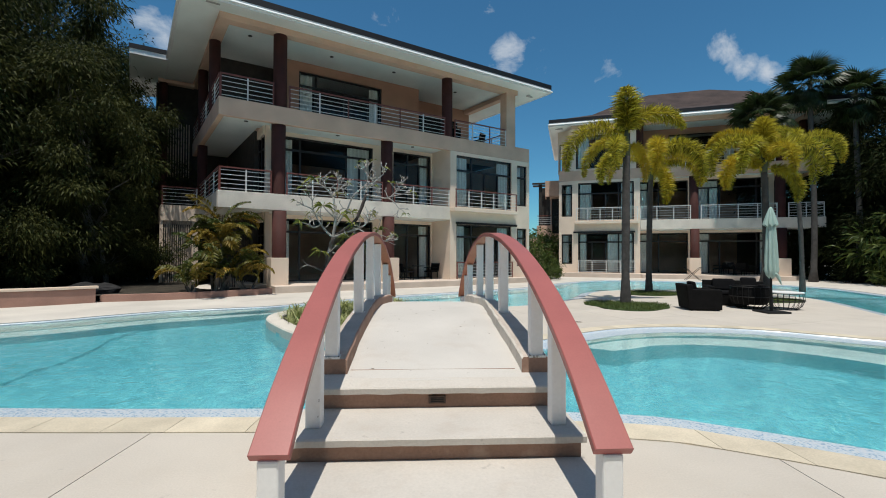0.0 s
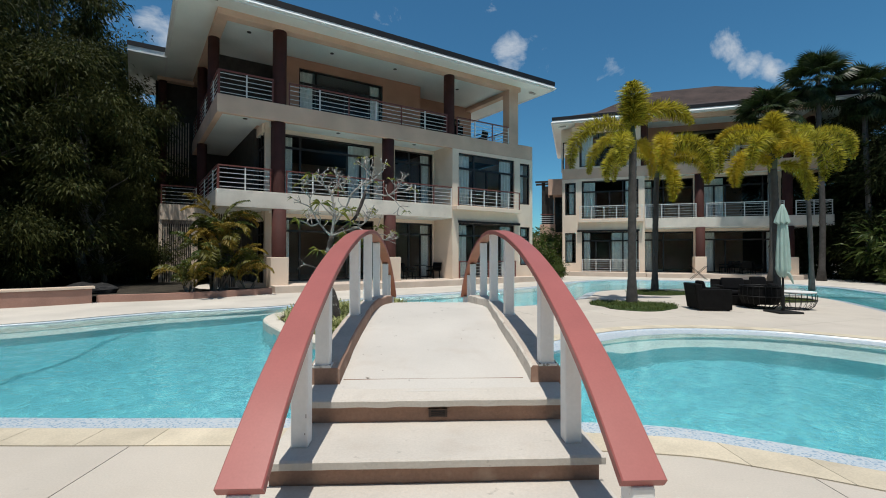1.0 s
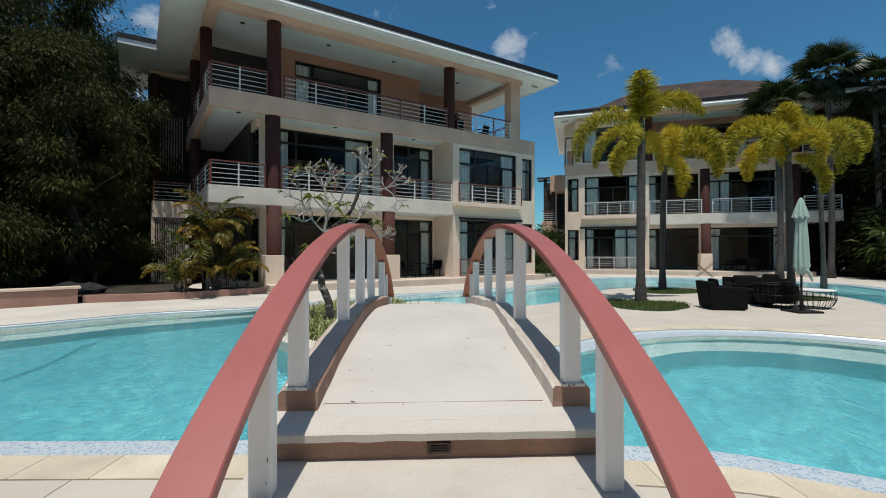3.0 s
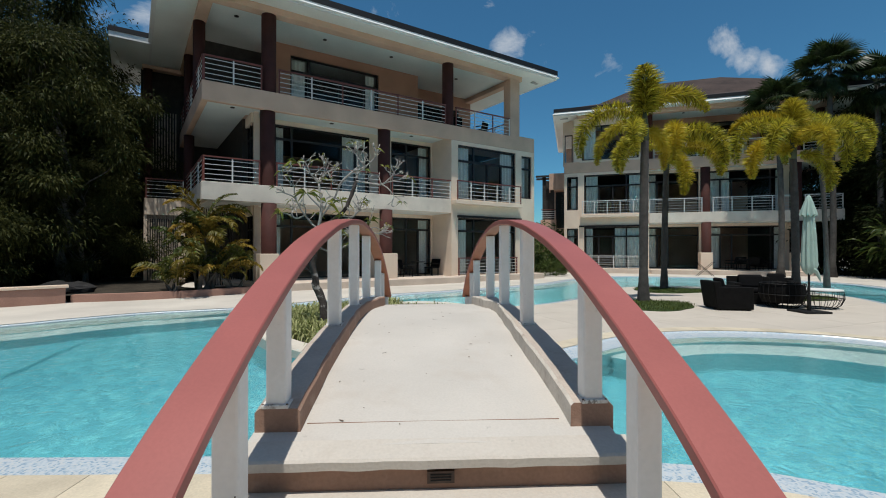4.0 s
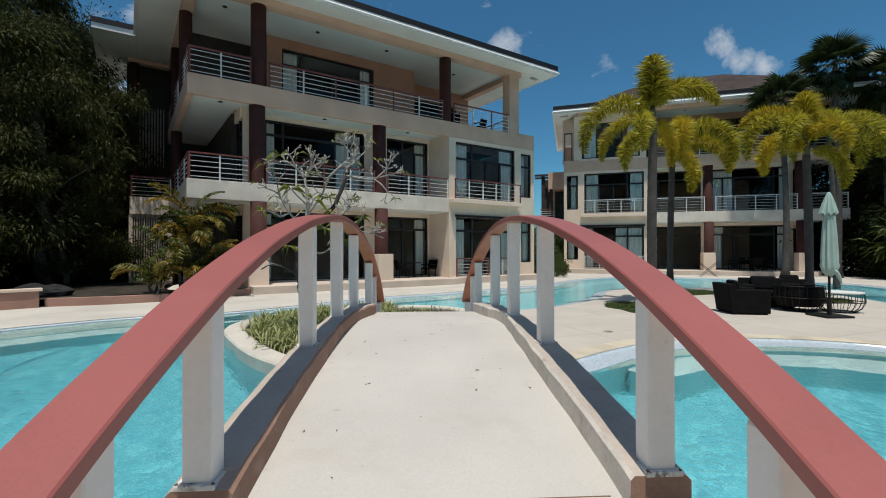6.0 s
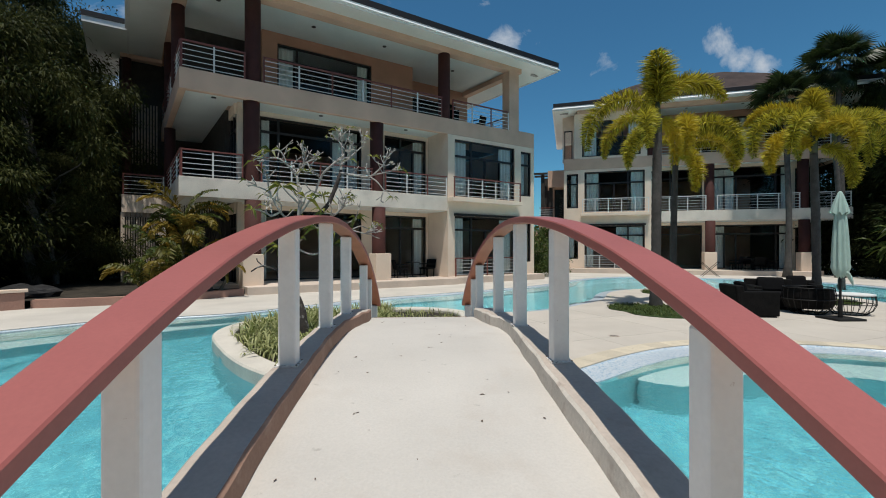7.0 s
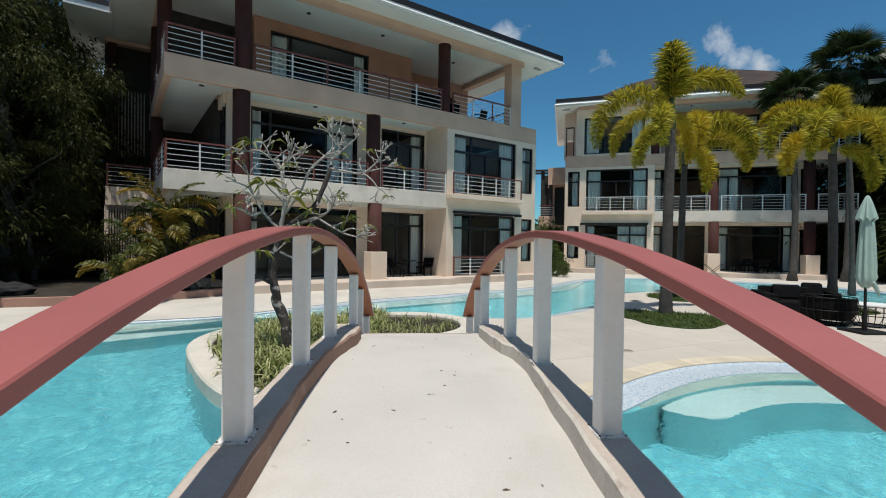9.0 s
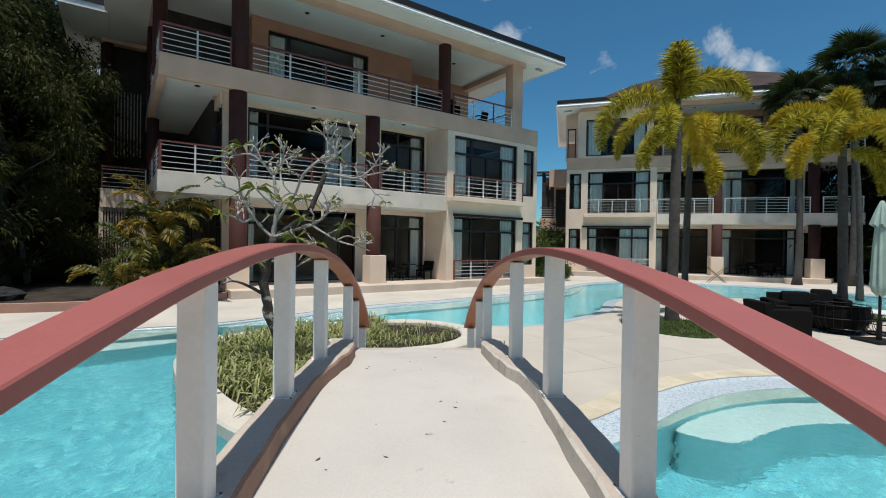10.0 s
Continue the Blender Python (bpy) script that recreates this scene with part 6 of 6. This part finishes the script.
def boulder(x, y, z, r, seed):
    rng = np.random.default_rng(seed)
    b = bmesh.new()
    bmesh.ops.create_icosphere(b, subdivisions=3, radius=1)
    off = Vector(rng.normal(size=3) * 5)
    for v in b.verts:
        k = 1 + 0.35 * noise.noise(v.co * 1.3 + off) + 0.12 * noise.noise(v.co * 4 + off)
        v.co = Vector((v.co.x * 1.35 * k, v.co.y * 0.9 * k, v.co.z * 0.62 * k)) * r
    o = tagged(new("boulder", mesh_of("boulder", b, M_ROCK)), "dark weathered boulder in the planting bed", "rock", "boulders in the bed")
    o.matrix_basis = pose(x, y, z, 0, 0, seed * 47)
    return o


for x, y, z, r, sd in ((-11.9, 15.4, 0.25, 0.48, 1), (-12.9, 16.0, 0.25, 0.45, 2), (-15.6, 14.4, 0.5, 0.5, 3), (-17.0, 15.2, 0.3, 0.7, 4), (24.4, 18.4, 0.2, 0.7, 5), (22.8, 19.0, 0.15, 0.5, 6)):
    boulder(x, y, z, r, sd)


# ---- poolside furniture ----
def wicker_armchair(m, w=1.2, d=0.95, h=0.78, cushions=1, label="black wicker lounge armchair with charcoal cushions", name="lounge_chair"):
    c = thing(name, label, "armchair" if w < 1.5 else "sofa", m, "lounge seats beside the parasol")

    def slab(n, x0, x1, y0, y1, z0, z1, mat, bev, lab=""):
        return part(n, boxed(x0, x1, y0, y1, z0, z1, bevel=bev), mat, c, lab)

    slab("seat_base", -w / 2 + 0.18, w / 2 - 0.18, -d / 2, d / 2 - 0.2, 0.04, 0.32, M_WICKER, 0.015)
    slab("arm", -w / 2, -w / 2 + 0.18, -d / 2, d / 2, 0.03, 0.62, M_WICKER, 0.025)
    slab("arm", w / 2 - 0.18, w / 2, -d / 2, d / 2, 0.03, 0.62, M_WICKER, 0.025)
    b = boxed(-w / 2 + 0.005, w / 2 - 0.005, d / 2 - 0.2, d / 2, 0.03, h, bevel=0.03)
    for v in b.verts:
        if v.co.z > 0.5:
            v.co.y += 0.10
    part("backrest", b, M_WICKER, c)
    inner = w - 0.4
    for k in range(cushions):
        x0 = -inner / 2 + inner * k / cushions
        slab("cushion", x0 + 0.01, x0 + inner / cushions - 0.01, -d / 2 + 0.02, d / 2 - 0.22, 0.325, 0.46, M_CUSHION, 0.05, "charcoal seat cushion")
        q = boxed(x0 + 0.04, x0 + inner / cushions - 0.04, d / 2 - 0.36, d / 2 - 0.20, 0.46, 0.84, bevel=0.06)
        for v in q.verts:
            v.co.y += (v.co.z - 0.46) * 0.25
        part("back_cushion", q, M_CUSHION, c, "charcoal back cushion")
    for x in (-w / 2 + 0.08, w / 2 - 0.08):
        for y in (-d / 2 + 0.08, d / 2 - 0.08):
            slab("foot", x - 0.03, x + 0.03, y - 0.03, y + 0.03, 0.0, 0.035, M_METAL, 0.0)
    return c


def wire_basket(m, r=0.48, h=0.56, top=True, label="round black wire side table with a pale top", name="wire_table", group="wire tables and chairs"):
    """A bulging cage of thin rods, with a disc on it."""
    t = thing(name, label, "side table" if top else "chair", m, group)

    def ring(z, rr, thick=0.012):
        b = bmesh.new()
        pts = [(rr * math.cos(a), rr * math.sin(a), z) for a in (2 * math.pi * i / 28 for i in range(29))]
        tube(b, pts, thick, 6, False)
        return b

    part("ring", ring(0.012, r * 0.62), M_METAL, t)
    part("ring", ring(h * 0.55, r), M_METAL, t)
    part("ring", ring(h - 0.015, r * 0.95), M_METAL, t)
    for k in range(22):
        a = 2 * math.pi * k / 22
        b = bmesh.new()
        tube(b, [(rr * math.cos(a), rr * math.sin(a), z) for z, rr in ((0.01, r * 0.62), (h * 0.22, r * 0.86), (h * 0.55, r), (h * 0.8, r * 0.99), (h - 0.01, r * 0.95))], 0.007, 5)
        part("rod", b, M_METAL, t)
    if top:
        b = bmesh.new()
        tube(b, [(0, 0, h - 0.005), (0, 0, h + 0.02)], r * 0.97, 36)
        part("tabletop", b, M_FASCIA, t, "pale round tabletop")
    else:
        b = bmesh.new()
        tube(b, [(0, 0, h * 0.5), (0, 0, h * 0.5 + 0.09)], r * 0.88, 30)
        part("cushion", b, M_CUSHION, t, "charcoal round cushion")
    return t


wicker_armchair(pose(8.0, 12.44, 0, 0, 0, 80), 0.84, 0.88, 0.76)
wicker_armchair(pose(9.65, 13.7, 0, 0, 0, -22), 1.12, 0.88, 0.78)
wicker_armchair(pose(11.0, 14.4, 0, 0, 0, -30), 0.95, 0.88, 0.70)
tub = wire_basket(pose(9.75, 12.72, 0), 0.54, 0.68, False, "rounded black wire lounge chair with a dark cushion", "wire_chair")
wire_basket(pose(10.62, 12.5, 0), 0.50, 0.50)
b = bmesh.new()
tube(b, [(0, 0, 0.14), (0, 0, 0.28), (0, 0, 0.42), (0, 0, 0.62)], [0.42, 0.49, 0.52, 0.505], 30, False)
part("woven_shell", b, M_WICKER, tub, "dense dark woven shell")


def parasol(x, y):
    p = thing("parasol", "closed mint-green parasol on a dark pole and base plate", "parasol", pose(x, y, 0))
    part("base_plate", boxed(-0.33, 0.33, -0.30, 0.30, 0.0, 0.05, bevel=0.01), M_METAL, p, "dark steel base plate")
    b = bmesh.new()
    tube(b, [(0, 0, 0.05), (0, 0, 0.45)], 0.045, 14)
    part("sleeve", b, M_METAL, p)
    b = bmesh.new()
    tube(b, [(0, 0, 0.05), (0, 0, 2.95)], 0.026, 12)
    part("pole", b, M_METAL, p, "dark metal pole")

    def folds(profile, n, amp, seed, twist=0.0):
        rng = random.Random(seed)
        ph = [rng.uniform(0.6, 1.3) for _ in range(n)]
        b = bmesh.new()
        rows = []
        seg = n * 6
        for z, r, f in profile:
            row = []
            for i in range(seg):
                a = 2 * math.pi * i / seg
                w = math.cos(n * a + twist * z)
                rr = r * (1 + amp * f * w * ph[int(i / 6) % n])
                row.append(b.verts.new((rr * math.cos(a), rr * math.sin(a) * 0.85, z + 0.03 * f * w)))
            rows.append(row)
        for lo, hi in zip(rows, rows[1:]):
            for i in range(seg):
                b.faces.new((lo[i], lo[(i + 1) % seg], hi[(i + 1) % seg], hi[i]))
        b.faces.new(rows[-1])
        return b

    can = part("canopy", folds([(0.98, 0.07, 0.8), (1.03, 0.11, 1.2), (1.20, 0.155, 1.0), (1.28, 0.14, 1.0), (1.42, 0.15, 0.8), (1.9, 0.128, 0.8), (2.3, 0.108, 0.7), (2.55, 0.09, 0.6), (2.75, 0.045, 0.2)], 8, 0.32, 4, 0.5), M_CANVAS, p, "folded mint canvas, gathered round the pole")
    smooth(can.data)
    cap = part("vent_cap", folds([(2.46, 0.160, 1.2), (2.58, 0.138, 1.0), (2.78, 0.09, 0.8), (2.95, 0.045, 0.2), (2.99, 0.02, 0.0)], 8, 0.24, 9), M_CANVAS, can, "small flared top canopy")
    smooth(cap.data)
    b = bmesh.new()
    tube(b, [(0.05 + 0.028 * i, -0.06 - 0.012 * i, 1.10 - 0.012 * i * i) for i in range(6)], [0.05, 0.055, 0.05, 0.045, 0.035, 0.012], 8)
    part("loose_flap", b, M_CANVAS, can)
    return p


parasol(9.60, 11.72)


# ---- rear lodge between the villas ----
def lodge():
    h = thing("lodge", "small tan side building with dark posts between the villas", "building", pose(9.7, 39.2, 0, 0, 0, -16))
    part("wall", boxed(1.3, 4.5, 0, 6, 0, 6.9), M_STUCCO, h, "tan rendered wall")
    part("parapet", boxed(0.85, 4.5, -1.15, 2, 6.9, 8.3), M_STUCCO, h, "tan stepped parapet")
    part("balcony_slab", boxed(0.1, 1.45, -0.9, 1.5, 3.3, 4.3, bevel=0.02), M_STUCCO, h, "tan balcony")
    # dark sheet paints the shade of the recess behind the posts
    part("wall", boxed(0.5, 1.29, 0.9, 1.15, 4.3, 8.0), M_DARKWALL, h, "dark sheet painting the shaded recess behind the posts")
    part("wall", boxed(-0.6, 1.29, 1.5, 5.5, 0, 3.3), M_STUCCO, h, "tan rendered lower wall")
    part("pergola_beam", boxed(-0.3, 0.84, -1.0, -0.75, 8.05, 8.2), M_DARKWALL, h)
    part("pergola_beam", boxed(-0.3, 0.84, 0.4, 0.65, 8.05, 8.2), M_DARKWALL, h)
    for x, zt in ((0.42, 8.05), (1.1, 6.9)):
        part("post", boxed(x - 0.15, x + 0.15, -0.8, -0.5, 4.3, zt), M_DARKWALL, h, "dark timber post")
    win = part("window", boxed(1.42, 2.2, -0.06, -0.01, 3.6, 6.8), M_FRAME, h, "dark-framed tall window")
    part("pane", boxed(1.5, 2.12, -0.075, -0.065, 3.7, 6.7), M_GLASS, win)
    rail = part("railing", boxed(0.15, 1.4, -0.86, -0.81, 5.15, 5.22), M_REDRAIL, h)
    for k in range(4):
        part("bar", boxed(0.15, 1.4, -0.85, -0.82, 4.45 + 0.18 * k, 4.49 + 0.18 * k), M_STEEL, rail)
    return h


lodge()


# ---- terrace furniture of the villas ----
def on_villa(origin, turn, s, u, v, z, rot=0.0):
    return pose(*origin, 0, 0, 0, turn) @ pose(s * u, v, z, 0, 0, rot)


def terrace_chair(m, label):
    c = thing("terrace_chair", label, "chair", m, "dark chairs on the villa terraces")
    part("seat", boxed(-0.28, 0.28, -0.28, 0.26, 0.38, 0.46, bevel=0.02), M_WICKER, c)
    b = boxed(-0.29, 0.29, 0.24, 0.31, 0.40, 0.86, bevel=0.02)
    for q in b.verts:
        q.co.y += max(0, q.co.z - 0.46) * 0.25
    part("backrest", b, M_WICKER, c)
    for x in (-0.30, 0.25):
        part("arm", boxed(x, x + 0.05, -0.26, 0.28, 0.60, 0.65, bevel=0.01), M_WICKER, c)
    for x in (-0.26, 0.22):
        for y in (-0.26, 0.22):
            part("leg", boxed(x, x + 0.04, y, y + 0.04, 0.0, 0.39), M_WICKER, c)
    return c


def terrace_table(m, r, label):
    t = thing("terrace_table", label, "table", m, "dark tables on the villa terraces")
    b = bmesh.new()
    tube(b, [(0, 0, 0.70), (0, 0, 0.735)], r, 28)
    part("tabletop", b, M_METAL, t)
    b = bmesh.new()
    tube(b, [(0, 0, 0.0), (0, 0, 0.02), (0, 0, 0.03), (0, 0, 0.70)], [r * 0.55, r * 0.55, 0.035, 0.035], 14)
    part("pedestal", b, M_METAL, t)
    return t


for u, v, rot in ((9.0, 0.9, 80), (10.5, 1.0, -70)):
    terrace_chair(on_villa(A_O, A_DIR, 1, u, v, F1, rot), "dark woven armchair on the villa terrace")
for u, rot in ((12.3, 150), (13.9, 200)):
    terrace_chair(on_villa(A_O, A_DIR, 1, u, 1.35, F3, rot), "dark woven armchair on the top-floor balcony")
terrace_table(on_villa(A_O, A_DIR, 1, 9.75, 1.1, F1), 0.35, "small round dark table on the villa terrace")
for u, v, rot in ((3.9, 0.8, 90), (5.9, 0.8, -90), (4.9, 0.1, 180), (4.9, 1.6, 0)):
    terrace_chair(on_villa(B_O, B_DIR, -1, u, v, F1, rot), "dark woven armchair round the terrace table")
terrace_table(on_villa(B_O, B_DIR, -1, 4.9, 0.85, F1), 0.6, "round dark dining table on the far terrace")


def folding_rack(m):
    r = thing("folding_rack", "folding metal rack with crossed legs by the far villa", "rack", m)
    for y in (-0.2, 0.2):
        for s in (-1, 1):
            b = bmesh.new()
            tube(b, [(-0.45 * s, y + 0.01 * s, 0.0), (0.45 * s, y + 0.01 * s, 0.85)], 0.016, 6)
            part("leg", b, M_METAL, r)
    for x in (-0.45, 0.45):
        b = bmesh.new()
        tube(b, [(x, -0.24, 0.85), (x, 0.24, 0.85)], 0.014, 6)
        part("rail", b, M_METAL, r)
    return r


folding_rack(pose(16.9, 27.0, 0.0, 0, 0, -18))


def drain_cover(x, y):
    d = thing("drain_cover", "small round dark drain cover in the paving", "drain cover", pose(x, y, 0))
    b = bmesh.new()
    tube(b, [(0, 0, 0.0), (0, 0, 0.006)], 0.10, 20)
    part("plate", b, M_CURB, d)
    for k in range(-2, 3):
        w_ = math.sqrt(0.0081 - (0.03 * k) ** 2) * 0.85
        part("slot", boxed(-w_, w_, 0.03 * k - 0.005, 0.03 * k + 0.005, 0.0062, 0.0078), M_JOINT, d)
    return d


drain_cover(3.5, 10.05)
